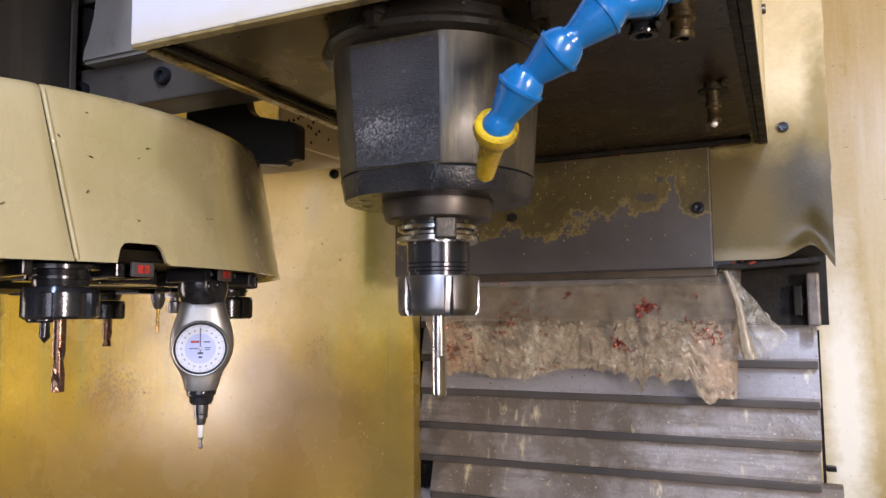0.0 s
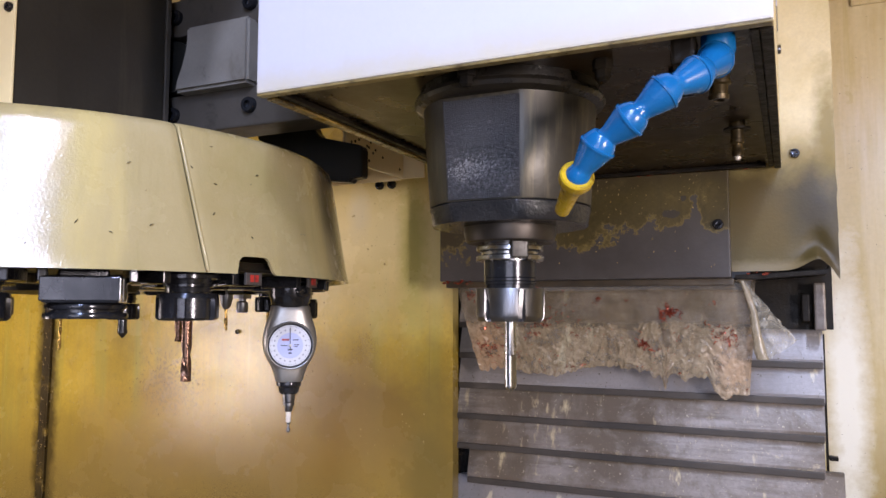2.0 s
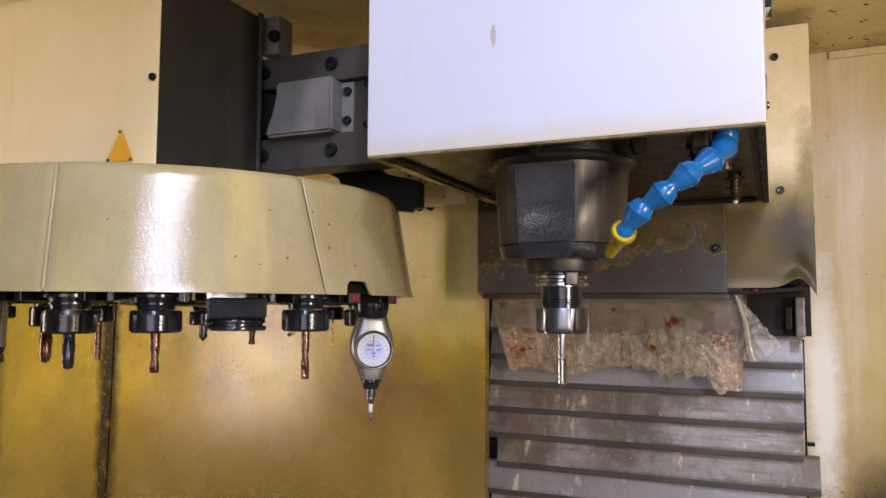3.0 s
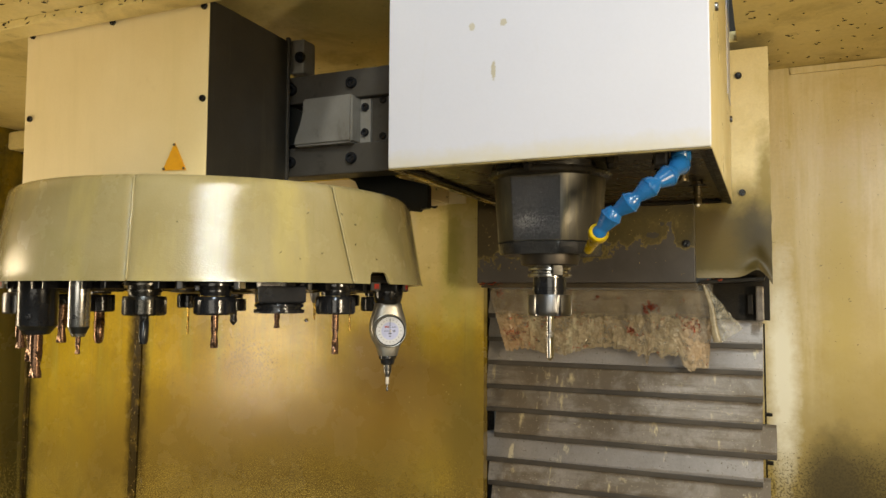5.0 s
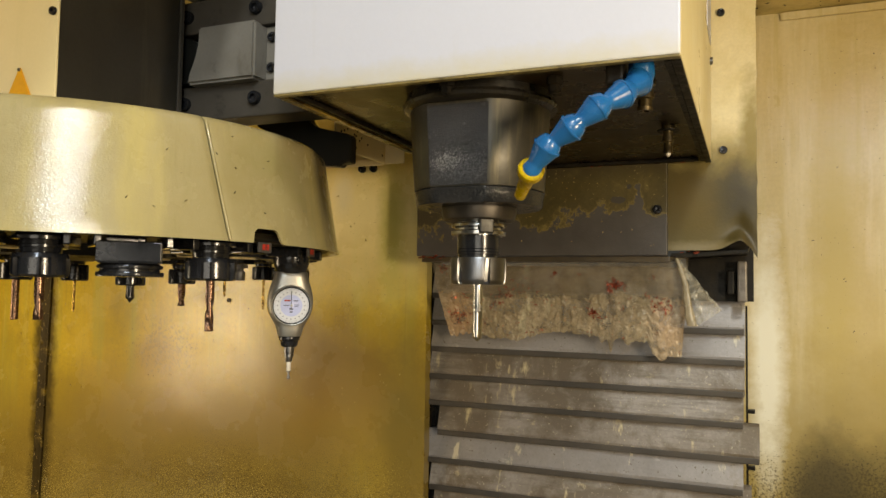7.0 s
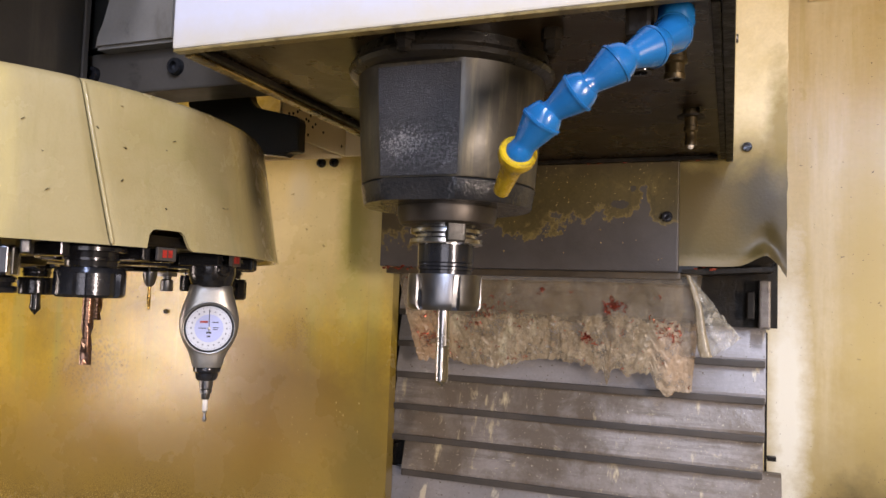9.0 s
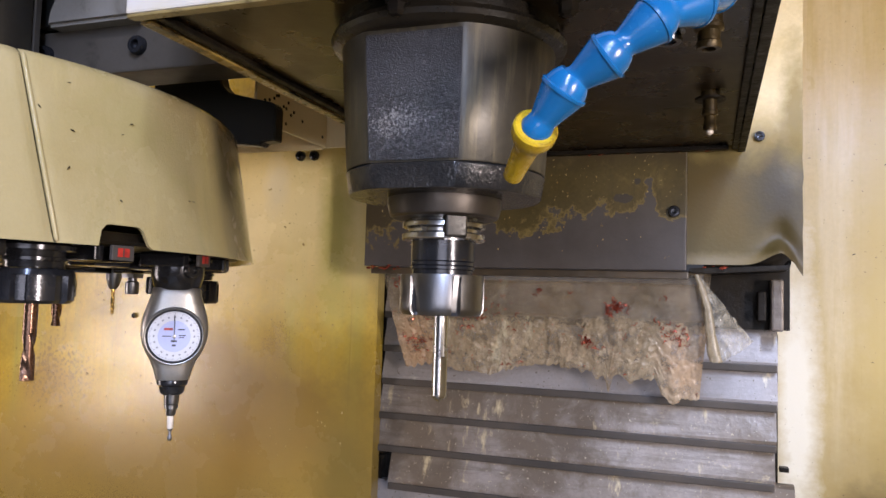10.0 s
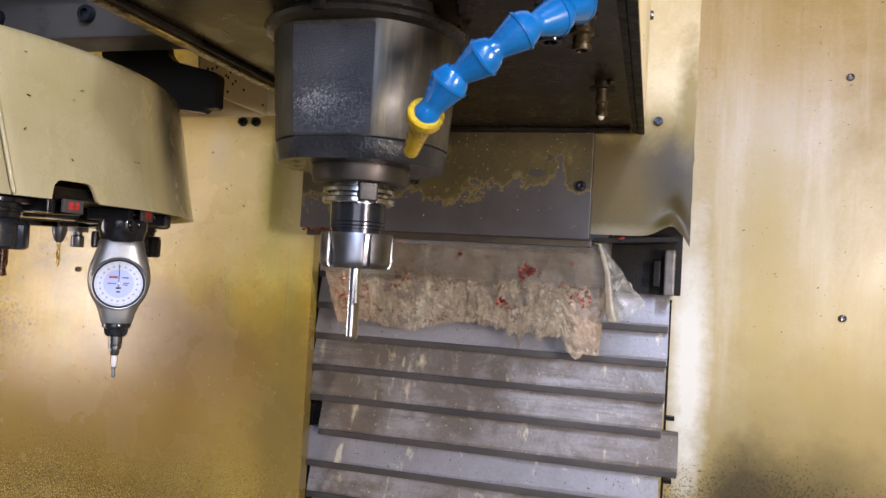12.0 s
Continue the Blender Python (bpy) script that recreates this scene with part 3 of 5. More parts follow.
for x, z in ((0.014, 1.762), (0.017, 1.534)):
    screw(column, (x, 1.0345, z), (0, -1, 0), 0.0065)
# black block stands in for the shade deep in the recess
part("dark_recess", box(-0.049, 0.0615, 1.135, 1.16, 1.288, 1.4), GRIME_SHADE, column)
part("guide_rail_end", box(0.036, 0.051, 1.1, 1.134, 1.287, 1.356, 0.003), WORN, column, "worn grey rail end")
part("rail_bracket", box(0.02, 0.0305, 1.11, 1.134, 1.3, 1.34, 0.002), GRIME_SHADE, column)
part("top_rail", box(-0.517, -0.06, 1.06, 1.134, 1.3573, 1.363), GRIME_SHADE, column)

# ---- telescopic way cover ----
way = thing("way_cover", "worn grey telescopic steel way cover stained with dried coolant", "way cover")
SLATS = [(1.290, -0.537, -0.05), (1.236, -0.537, 0.047), (1.183, -0.538, 0.047), (1.129, -0.541, 0.046), (1.077, -0.543, 0.044), (1.019, -0.522, 0.069),
         (0.964, -0.549, 0.043), (0.911, -0.538, 0.056), (0.858, -0.53, 0.05), (0.805, -0.54, 0.045), (0.752, -0.54, 0.05)]
slat_rng = random.Random(4)
for k, (z, x0, x1) in enumerate(SLATS):
    tilt = slat_rng.uniform(-0.0015, 0.0015)
    b = bmesh.new()
    n = 24
    rows = []
    for (dy, dz) in ((0.0, 0.0), (-0.001, 0.012), (0.012, 0.058), (0.016, 0.062), (0.03, 0.062), (0.03, 0.0)):
        row = []
        for i in range(n + 1):
            x = x0 + (x1 - x0) * i / n
            row.append(b.verts.new((x, 1.14 + dy + 0.0012 * math.sin(7 * i / n + k * 2.1), z - 0.003 + dz + tilt * (2 * i / n - 1) + 0.0006 * math.sin(11 * i / n + k))))
        rows.append(row)
    for a, c in zip(rows, rows[1:] + rows[:1]):
        for i in range(n):
            b.faces.new((a[i], a[i + 1], c[i + 1], c[i]))
    b.faces.new([r[0] for r in rows])
    b.faces.new([r[-1] for r in rows])
    s = part("slat", b, SLAT if k in (1, 2, 6) else SLAT_DIRTY, way)
    # dark strip puts the shade of the slat's folded lip into colour
    part("wiper", box(x0 + 0.001, x1 - 0.001, 1.1345, 1.1385, z - 0.006, z + 0.0045, 0.0015), LIP_SHADE_AND_TAG, s, "folded slat lip coloured dark for its shade")
part("side_strip", box(0.0475, 0.051, 1.19, 1.2, 0.5, 1.28), GRIME_SHADE, way)
part("side_strip", box(-0.553, -0.544, 1.16, 1.2, 0.5, 1.36), GRIME_SHADE, way)
for z in (1.096, 1.0):
    part("clip", box(0.05, 0.062, 1.15, 1.165, z, z + 0.006, 0.001), GRIME_SHADE, way)
part("clip", box(-0.548, -0.536, 1.15, 1.165, 1.056, 1.062, 0.001), GRIME_SHADE, way)


# ---- dirty film with copper chips ----
def film_point(u, v):
    """u along the column, v from the top edge down."""
    n1 = noise.noise(Vector((u * 7, v * 2.5, 1.3)))
    n2 = noise.noise(Vector((u * 30, v * 9, 5.1)))
    ragged = 0.008 * noise.noise(Vector((u * 5, 0, 9))) + 0.006 * noise.noise(Vector((u * 17, 0, 3))) + 0.0045 * noise.noise(Vector((u * 70, 0, 6))) + 0.002 * noise.noise(Vector((u * 190, 0, 2)))
    tatter = 0.022 * math.exp(-((u - 0.722) / 0.009) ** 2) + 0.011 * math.exp(-((u - 0.685) / 0.012) ** 2) + 0.008 * math.exp(-((u - 0.79) / 0.016) ** 2) - 0.006 * math.exp(-((u - 0.75) / 0.015) ** 2)
    length = 0.148 - 0.012 * math.exp(-((u - 0.55) / 0.2) ** 2) + ragged + tatter
    length += 0.02 * max(0.0, min(1, (u - 0.865) / 0.02)) + 0.013 * math.exp(-((u - 0.92) / 0.022) ** 2)
    fine = noise.noise(Vector((u * 110, v * 38, 2.2)))
    crumple = max(0.0, min(1.0, (v - 0.42) / 0.1))
    pleat = max(0.0, noise.noise(Vector((u * 44 + 3 * v, v * 4, 7.7)))) * crumple
    x = -0.507 + 0.467 * u + 0.026 * v * (1 - u) - 0.012 * u * v + 0.003 * n1
    z = 1.3605 - length * v
    y = 1.056 + 0.04 * v + 0.005 * n1 * v + 0.0022 * n2 * (0.15 + crumple) + 0.0018 * fine * crumple - 0.007 * pleat
    return Vector((x, min(y, 1.13), z))


def film_sheet():
    b = bmesh.new()
    nu, nv = 300, 72
    g = [[b.verts.new(film_point(i / nu, j / nv)) for i in range(nu + 1)] for j in range(nv + 1)]
    for j in range(nv):
        for i in range(nu):
            b.faces.new((g[j][i], g[j][i + 1], g[j + 1][i + 1], g[j + 1][i]))
    return b


FOLD_TOP, FOLD_LOW, FOLD_TIP = Vector((-0.054, 1.05, 1.3585)), Vector((-0.026, 1.05, 1.247)), Vector((0.0125, 1.068, 1.273))


def film_fold():
    """The free corner: a thin clear triangle standing out from the rolled edge."""
    b = bmesh.new()
    n = 22
    rows = []
    for j in range(n + 1):
        v = j / n
        left, right = FOLD_TOP.lerp(FOLD_LOW, v), FOLD_TOP.lerp(FOLD_TIP, v)
        row = []
        for i in range(n + 1):
            u = i / n
            p = left.lerp(right, u)
            ragged = 0.002 * noise.noise(p * 160) * v
            row.append(b.verts.new(p + Vector((ragged, -0.01 * math.sin(math.pi * u) * v + 0.005 * noise.noise(p * 90), 0.002 * noise.noise(p * 90) + ragged))))
        rows.append(row)
    for r0, r1 in zip(rows, rows[1:]):
        for i in range(n):
            b.faces.new((r0[i], r0[i + 1], r1[i + 1], r1[i]))
    return b


def film_roll():
    """The edge rolled over on itself, narrow above and wider below, ending in a torn mouth."""
    b = bmesh.new()
    n, k = 30, 14
    rows = []
    for j in range(n + 1):
        v = j / n
        c = FOLD_TOP.lerp(FOLD_LOW, v) + Vector((-0.003 + 0.003 * math.sin(5 * v), -0.004, 0))
        r = 0.003 + 0.0058 * v
        rows.append([b.verts.new(c + Vector((r * math.cos(a) * (1 + 0.25 * noise.noise(Vector((a, v * 9, 4)))), 0.7 * r * math.sin(a), 0.006 * noise.noise(Vector((a * 2, v * 14, 1))) * v)))
                     for a in [0.6 + 5.2 * i / k for i in range(k + 1)]])
    for r0, r1 in zip(rows, rows[1:]):
        for i in range(k):
            b.faces.new((r0[i], r0[i + 1], r1[i + 1], r1[i]))
    return b


film = thing("plastic_film", "torn dirty translucent plastic film hung over the way cover", "film")
part("sheet", film_sheet(), FILM, film, smooth=True)
part("fold", film_fold(), FLAP, film, "folded flap of clear film", smooth=True)
part("rolled_edge", film_roll(), ROLLED, film, "pale rolled edge of the film", smooth=True)


def chips():
    b = bmesh.new()
    rng = random.Random(11)
    spots = [(0.74, 0.32, 0.016, 34), (0.655, 0.7, 0.012, 16), (0.9, 0.46, 0.018, 14), (0.93, 0.52, 0.02, 6), (0.51, 0.2, 0.006, 5), (0.31, 0.42, 0.016, 8), (0.27, 0.5, 0.02, 6), (0.35, 0.35, 0.05, 8), (0.07, 0.75, 0.03, 16), (0.05, 0.15, 0.015, 8), (0.5, 0.5, 0.3, 26), (0.15, 0.65, 0.08, 12)]
    for u, v, spread, count in spots:
        for _ in range(int(count * 1.7)):
            uu = min(0.99, max(0.01, u + rng.gauss(0, spread)))
            vv = min(0.95, max(0.03, v + rng.gauss(0, spread * 2)))
            p = film_point(uu, vv) + Vector((0, -0.004, 0))
            d = Vector((rng.uniform(-1, 1), rng.uniform(-0.3, 0.3), rng.uniform(-0.8, 0.8))).normalized()
            side = d.cross(Vector((0, 1, 0))).normalized()
            length, w, r = rng.uniform(0.003, 0.009), rng.uniform(0.0004, 0.0009), rng.uniform(0.0007, 0.0016)
            prev = None
            for k in range(7):
                a = k * 1.1
                q = p + d * (length * (k / 6 - 0.5)) + side * r * math.cos(a) + Vector((0, -1, 0)) * r * math.sin(a)
                pair = (b.verts.new(q - side * w), b.verts.new(q + side * w + Vector((0, -0.0004, 0))))
                if prev:
                    b.faces.new((prev[0], prev[1], pair[1], pair[0]))
                prev = pair
    return b


tagged(part("copper_chips", chips(), CHIP), "curled reddish copper chips caught on the film", "chips", kind="stuff")


def loose_chips():
    b = bmesh.new()
    rng = random.Random(5)
    for _ in range(70):
        kind = rng.random()
        if kind < 0.65:
            x, y, z = rng.uniform(-0.2, -0.03), 1.008, 1.514 + rng.uniform(-0.001, 0.003)
        elif kind < 0.92:
            x, y, z = rng.uniform(-0.512, -0.46), 1.01, 1.36 + rng.uniform(-0.002, 0.003)
        else:
            x, y, z = rng.uniform(-0.07, -0.02), 1.03, 1.367 + rng.uniform(-0.002, 0.003)
        s = rng.uniform(0.001, 0.0028)
        bmesh.ops.create_icosphere(b, subdivisions=1, radius=s, matrix=Matrix.Translation((x, y, z)) @ Matrix.Diagonal((rng.uniform(0.6, 2), 0.7, rng.uniform(0.4, 1), 1)))
    return b


tagged(part("packed_chips", loose_chips(), CHIP), "small metal chips packed along the plate edges", "chips", kind="stuff")

# ---- spindle head ----
head = thing("spindle_head", "white machining spindle head with oil-soaked underside", "spindle head")
part("front_cover", box(-0.432, 0.0, 0.433, 0.437, 1.513, 2.05, 0.0018), WHITE, head, "white painted front cover")
part("side_cover_left", box(-0.432, -0.428, 0.4375, 1.01, 1.513, 2.05, 0.001), SIDE, head)
part("side_cover_right", box(-0.004, 0.0, 0.4375, 0.985, 1.513, 2.05, 0.001), SIDE, head, "yellowed cream side cover")
part("rear_side_strip", box(-0.007, -0.0015, 0.987, 1.033, 1.515, 2.05, 0.001), SIDE, head)
part("front_lip", box(-0.4315, -0.0005, 0.4335, 0.442, 1.5105, 1.5128, 0.0008), FRONTLIP, head, "oily bent lower lip")
part("left_lip", box(-0.4315, -0.4215, 0.4475, 0.74, 1.5105, 1.5128, 0.0008), LIP, head, "oily bent lower lip")
part("left_rear_lip", box(-0.4315, -0.424, 0.7405, 1.01, 1.5105, 1.5128, 0.0008), LIP, head)
part("right_lip", box(-0.009, -0.0005, 0.4475, 1.01, 1.5105, 1.5128, 0.0008), GRIME_SHADE, head)
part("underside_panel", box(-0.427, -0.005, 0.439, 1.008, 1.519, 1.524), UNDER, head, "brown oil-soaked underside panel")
# black strips stand in for the shaded gap between lip and underside panel
part("edge_gap_strip", box(-0.421, -0.413, 0.45, 1.0, 1.5135, 1.5185, 0.001), GRIME_SHADE, head)
part("edge_gap_strip", box(-0.016, -0.0095, 0.45, 1.0, 1.512, 1.5185, 0.001), GRIME_SHADE, head)
part("rear_gasket", box(-0.41, -0.02, 1.0, 1.0115, 1.513, 1.5185, 0.001), GRIME_SHADE, head)
for y, z in ((0.555, 1.726), (0.97, 1.664)):
    screw(head, (0.0, y, z), (1, 0, 0), 0.006, NUT)
part("clear_strip", box(0.0, 0.0015, 0.88, 0.975, 1.69, 2.02), WHITE, head, "thin pale cover strip")

AX, AY = -0.2285, 0.5465
AXIS = pose(AX, AY, 0)


def flatted(cut, lean=0.0):
    """A flat milled on the front; lean: how far it comes forward for each metre of height."""
    def fn(a, r, z):
        c = math.cos(a + math.pi / 2)
        return min(r, (cut + lean * (z - 1.41)) / c) if c > 0.2 else r
    return fn


part("housing_collar", polar([(0.0795, 1.499), (0.0822, 1.5), (0.0868, 1.5025), (0.0885, 1.506), (0.0872, 1.5095), (0.083, 1.511), (0.083, 1.519)], 128, m=AXIS), SOOT, head, "black grimy turned collar", smooth=True)
housing = part("spindle_housing", polar([(0.0732, 1.4095), (0.0738, 1.4105), (0.0765, 1.45), (0.0795, 1.493), (0.0802, 1.5005)], 160, flatted(0.0655, 0.075), AXIS), TURNED, head, "dark oily spindle housing", smooth=True)


def cast_face():
    """The rough cast front flat, slightly proud."""
    b = bmesh.new()
    n, k = 64, 64
    g = []
    for j in range(k + 1):
        row = []
        for i in range(n + 1):
            u, v = i / n, j / k
            w = 0.0322 + 0.0025 * v
            p = Vector((AX - w + 2 * w * u, AY - 0.0663 - 0.0064 * v, 1.411 + 0.085 * v))
            p.y -= (0.0003 * noise.noise(p * 260) + 0.0002 * noise.noise(p * 620)) * (1 if v < 0.55 else 0.2)
            row.append(b.verts.new(p))
        g.append(row)
    for j in range(k):
        for i in range(n):
            b.faces.new((g[j][i], g[j][i + 1], g[j + 1][i + 1], g[j + 1][i]))
    r = bmesh.ops.extrude_face_region(b, geom=b.faces[:])
    bmesh.ops.translate(b, vec=(0, 0.0012, 0), verts=[v for v in r["geom"] if isinstance(v, bmesh.types.BMVert)])
    return b


part("cast_face", cast_face(), CAST, housing, "rough dark cast front face", smooth=True)
ring = part("lower_ring", polar([(0.0705, 1.392), (0.0715, 1.3932), (0.073, 1.4035), (0.0742, 1.4075), (0.0725, 1.409)], 160, flatted(0.0663), AXIS), RINGPAINT, head, "dark chamfered lower ring", smooth=True)
for a in (-35, 15, 70, 130, 190, 222, -65, -115):
    c, s = math.cos(radians(a)), math.sin(radians(a))
    screw(ring, (AX + 0.057 * c, AY + 0.057 * s, 1.3953), (0, 0, -1), 0.0048)
part("spindle_nose", polar([(0.0385, 1.3775), (0.0405, 1.379), (0.0425, 1.387), (0.0425, 1.392)], 96, m=AXIS), NOSE, head, "dull steel spindle nose", smooth=True)
for turn in (-55, 125):
    part("drive_key", box(0.0235, 0.0345, -0.0078, 0.0078, 1.3625, 1.3785, 0.0015), SOOT, head, m=AXIS @ pose(0, 0, 0, 0, 0, turn))


def fitting(x, y, label, r, h, mat=BRASS):
    b = polar([(r * 1.3, 1.52), (r * 1.3, 1.513), (r, 1.512), (r, 1.512 - h * 0.35), (r * 1.12, 1.512 - h * 0.38), (r * 1.12, 1.512 - h * 0.5), (r * 0.85, 1.512 - h * 0.55),
               (r * 0.85, 1.512 - h * 0.8), (r * 0.95, 1.512 - h * 0.84), (r * 0.9, 1.512 - h), (r * 0.55, 1.512 - h), (r * 0.5, 1.512 - h * 0.8), (0.0002, 1.512 - h * 0.8)], 20, m=pose(x, y, 0))
    return part("fitting", b, mat, head, label, smooth=True)


nip = fitting(-0.042, 0.755, "grimy threaded nipple with a white tip", 0.0065, 0.03)
part("tip", polar([(0.001, 1.478), (0.003, 1.4795), (0.0035, 1.483), (0.003, 1.486)], 14, m=pose(-0.042, 0.755, 0)), CERAMIC, nip, smooth=True)
part("washer", polar([(0.014, 1.511), (0.014, 1.513)], 20, m=pose(-0.042, 0.755, 0)), GRIME_SHADE, nip)
part("grease_patch", flat_plan([(-0.085, 0.447), (-0.017, 0.447), (-0.017, 0.5), (-0.03, 0.493), (-0.045, 0.497), (-0.06, 0.486), (-0.08, 0.48)], 1.5165, 1.5188, 0.0008), SOOT, head, "black grease round the hose mount")
fitting(-0.043, 0.53, "grimy brass pipe stub", 0.0085, 0.026)
fitting(-0.07, 0.545, "empty grey hose socket", 0.011, 0.014, BLACKSTEEL)
for x, y in ((-0.235, 0.46), (-0.128, 0.49)):
    b = polar([(0.0085, 1.52), (0.0085, 1.511), (0.0065, 1.51), (0.0065, 1.504), (0.004, 1.502), (0.0002, 1.502)], 6, m=pose(x, y, 0))
    part("bolt", b, GRIME_SHADE, head, smooth=False)

# ---- coolant hose ----
hose = thing("coolant_hose", "jointed bright blue plastic coolant hose with yellow nozzle", "coolant hose")
JOINTS = [(-0.1325, 0.418, 1.4105), (-0.114, 0.411, 1.4325), (-0.0905, 0.407, 1.4475), (-0.068, 0.412, 1.4655), (-0.049, 0.432, 1.4805), (-0.039, 0.461, 1.4985)]
part("clamp_block", box(-0.07, -0.0525, 0.452, 0.474, 1.496, 1.5185, 0.003), GRIME_SHADE, hose, "black greasy clamp block")
part("adapter", polar([(0.012, 1.52), (0.0125, 1.505), (0.0105, 1.4995), (0.0002, 1.499)], 20, m=pose(-0.038, 0.466, 0)), BLUE, hose, smooth=True)
for a, b in zip(JOINTS, JOINTS[1:]):
    L = (Vector(b) - Vector(a)).length
    rows = [(0.003, -0.0085), (0.0068, -0.006), (0.0092, -0.001), (0.0094, 0.003), (0.0082, L * 0.24), (0.0078, L * 0.3), (0.0084, L * 0.38), (0.0125, L * 0.84), (0.0129, L * 0.9), (0.0136, L * 0.905),
            (0.0137, L * 0.965), (0.0126, L * 0.98), (0.0116, L * 1.1), (0.0098, L * 1.22), (0.0086, L * 1.27)]
    part("segment", polar(rows, 40, m=along(a, b)), BLUE, hose, smooth=True)
NTIP = (-0.152, 0.451, 1.393)
N0 = JOINTS[0]
L = (Vector(NTIP) - Vector(N0)).length
part("nozzle", polar([(0.0098, -0.0045), (0.0116, -0.0055), (0.0126, -0.0045), (0.0128, 0.0), (0.0112, 0.0045), (0.0084, 0.0095), (0.0074, 0.014), (0.0058, L), (0.004, L), (0.0036, L - 0.01), (0.0002, L - 0.01)], 36, m=along(N0, NTIP)), YELLOW, hose,
     "oily yellow nozzle", smooth=True)
nd = (Vector(NTIP) - Vector(N0)).normalized()
part("drip", polar([(0.001, -0.001), (0.0036, 0), (0.0034, 0.003), (0.0015, 0.005)], 12, m=along(Vector(NTIP) - nd * 0.001, Vector(NTIP) + nd)), CERAMIC, hose, smooth=True)


# ---- tools ----
def slotted(n, depth, width, z0, z1, turn=0.0):
    def fn(a, r, z):
        k = ((a + turn) * n / (2 * math.pi)) % 1.0
        return r - depth if z0 <= z <= z1 and abs(k - 0.5) < width else r
    return fn


def fluted(r0, n, twist, z0, depth=0.38):
    def fn(a, r, z):
        if z > z0:
            return r
        return r * (1 - depth * max(0.0, math.cos(n * a + twist * (z - z0))) ** 0.7)
    return fn


def cutter(parent, kind, r, ztop, zbot, mat, label=""):
    if kind == "mill" or kind == "drill":
        mid = ztop - (ztop - zbot) * (0.42 if kind == "mill" else 0.15)
        rows = [(r, ztop), (r, mid + 0.0005)] + [(r, mid - (mid - zbot) * k / 26) for k in range(27)]
        if kind == "drill":
            rows += [(0.1 * r, zbot - r * 0.6)]
        else:
            rows += [(0.6 * r, zbot - 0.0003), (0.1 * r, zbot + 0.001)]
        b = polar(rows[::-1], 32, fluted(r, 2, 0.75 / r, mid))
    elif kind == "sink":
        b = polar([(0.0003, zbot), (r, zbot + r * 1.1), (r, zbot + r * 1.5), (r * 0.9, zbot + r * 2.2), (r * 0.9, ztop)], 24, fluted(r, 3, 0, zbot + r * 1.4, 0.25))
    elif kind == "pin":
        b = polar([(0.8 * r, zbot), (r, zbot + 0.2 * r), (r, ztop)], 28)
    elif kind == "plug":
        b = polar([(0.3 * r, zbot), (0.8 * r, zbot + 0.2 * r), (r, zbot + r), (r, zbot + 4 * r), (r * 0.88, zbot + 4.2 * r), (r * 0.88, ztop)], 24, fluted(r, 2, 40, zbot + 3.5 * r, 0.3))
    return part("cutter", b, mat, parent, label, smooth=True)


def collet_holder(x, y, label, rn=0.0315, zt=1.333, zb=1.3075, nut=NUT, body=BLACKSTEEL, cut=None, slots=8, turn=0.0, group="tools in the magazine"):
    t = thing("tool_holder", label, "tool holder", pose(x, y, 0), group)
    part("shank", polar([(rn * 0.72, zt + 0.001), (rn * 0.74, zt + 0.006), (rn * 0.8, zt + 0.0065), (rn * 0.8, zt + 0.009), (rn * 0.74, zt + 0.0095), (rn * 0.76, zt + 0.014), (rn, zt + 0.0145), (rn, zt + 0.018),
                         (rn * 0.86, zt + 0.0205), (rn * 0.86, zt + 0.023), (rn, zt + 0.0255), (rn, zt + 0.03), (rn * 0.6, zt + 0.031)], 40), body, t, smooth=True)
    part("collet_nut", polar([(rn * 0.45, zb + 0.001), (rn * 0.9, zb), (rn, zb + 0.0025), (rn, zt - 0.005), (rn, zt - 0.0045), (rn * 0.96, zt), (rn * 0.7, zt + 0.0005)], 96,
                             slotted(slots, 0.0035, 0.16, zb - 0.001, zt - 0.0048, turn)), nut, t, smooth=True)
    if cut:
        cutter(t, *cut)
    return t


# the tool in the spindle, at rest
KEY = -55.0


def keyways(a, r, z):
    """Two slots cut through the flange for the drive keys."""
    d = (math.degrees(a) - KEY + 90) % 180 - 90
    return min(r, 0.0225) if abs(d) < 15 else r


t = thing("tool_holder", "steel collet holder with a bright end mill held in the spindle", "tool holder", pose(AX, AY, 0))
part("flange", polar([(0.026, 1.3785), (0.0262, 1.3755), (0.0303, 1.375), (0.0308, 1.3735), (0.0308, 1.3708), (0.0298, 1.3702), (0.0262, 1.3692), (0.0262, 1.3672), (0.0298, 1.3662), (0.0311, 1.3655), (0.0311, 1.3622),
                      (0.0303, 1.3612), (0.0245, 1.3605)], 180, keyways), STEEL, t, "bright grooved flange", smooth=True)
part("body", polar([(0.0238, 1.361), (0.0238, 1.3462), (0.0232, 1.3458), (0.0238, 1.3452), (0.0238, 1.343), (0.0232, 1.3426), (0.0238, 1.342), (0.0238, 1.34), (0.0225, 1.3395), (0.0225, 1.335)], 96), BLACKSTEEL, t, "dark polished holder body", smooth=True)
part("collet_nut", polar([(0.012, 1.308), (0.0285, 1.3065), (0.0305, 1.309), (0.0312, 1.312), (0.0312, 1.316), (0.0312, 1.3345), (0.0308, 1.336), (0.0225, 1.3363)], 144,
                         slotted(6, 0.0042, 0.075, 1.3085, 1.3335, radians(51.6 + 30))), NUT, t, "brushed steel collet nut", smooth=True)
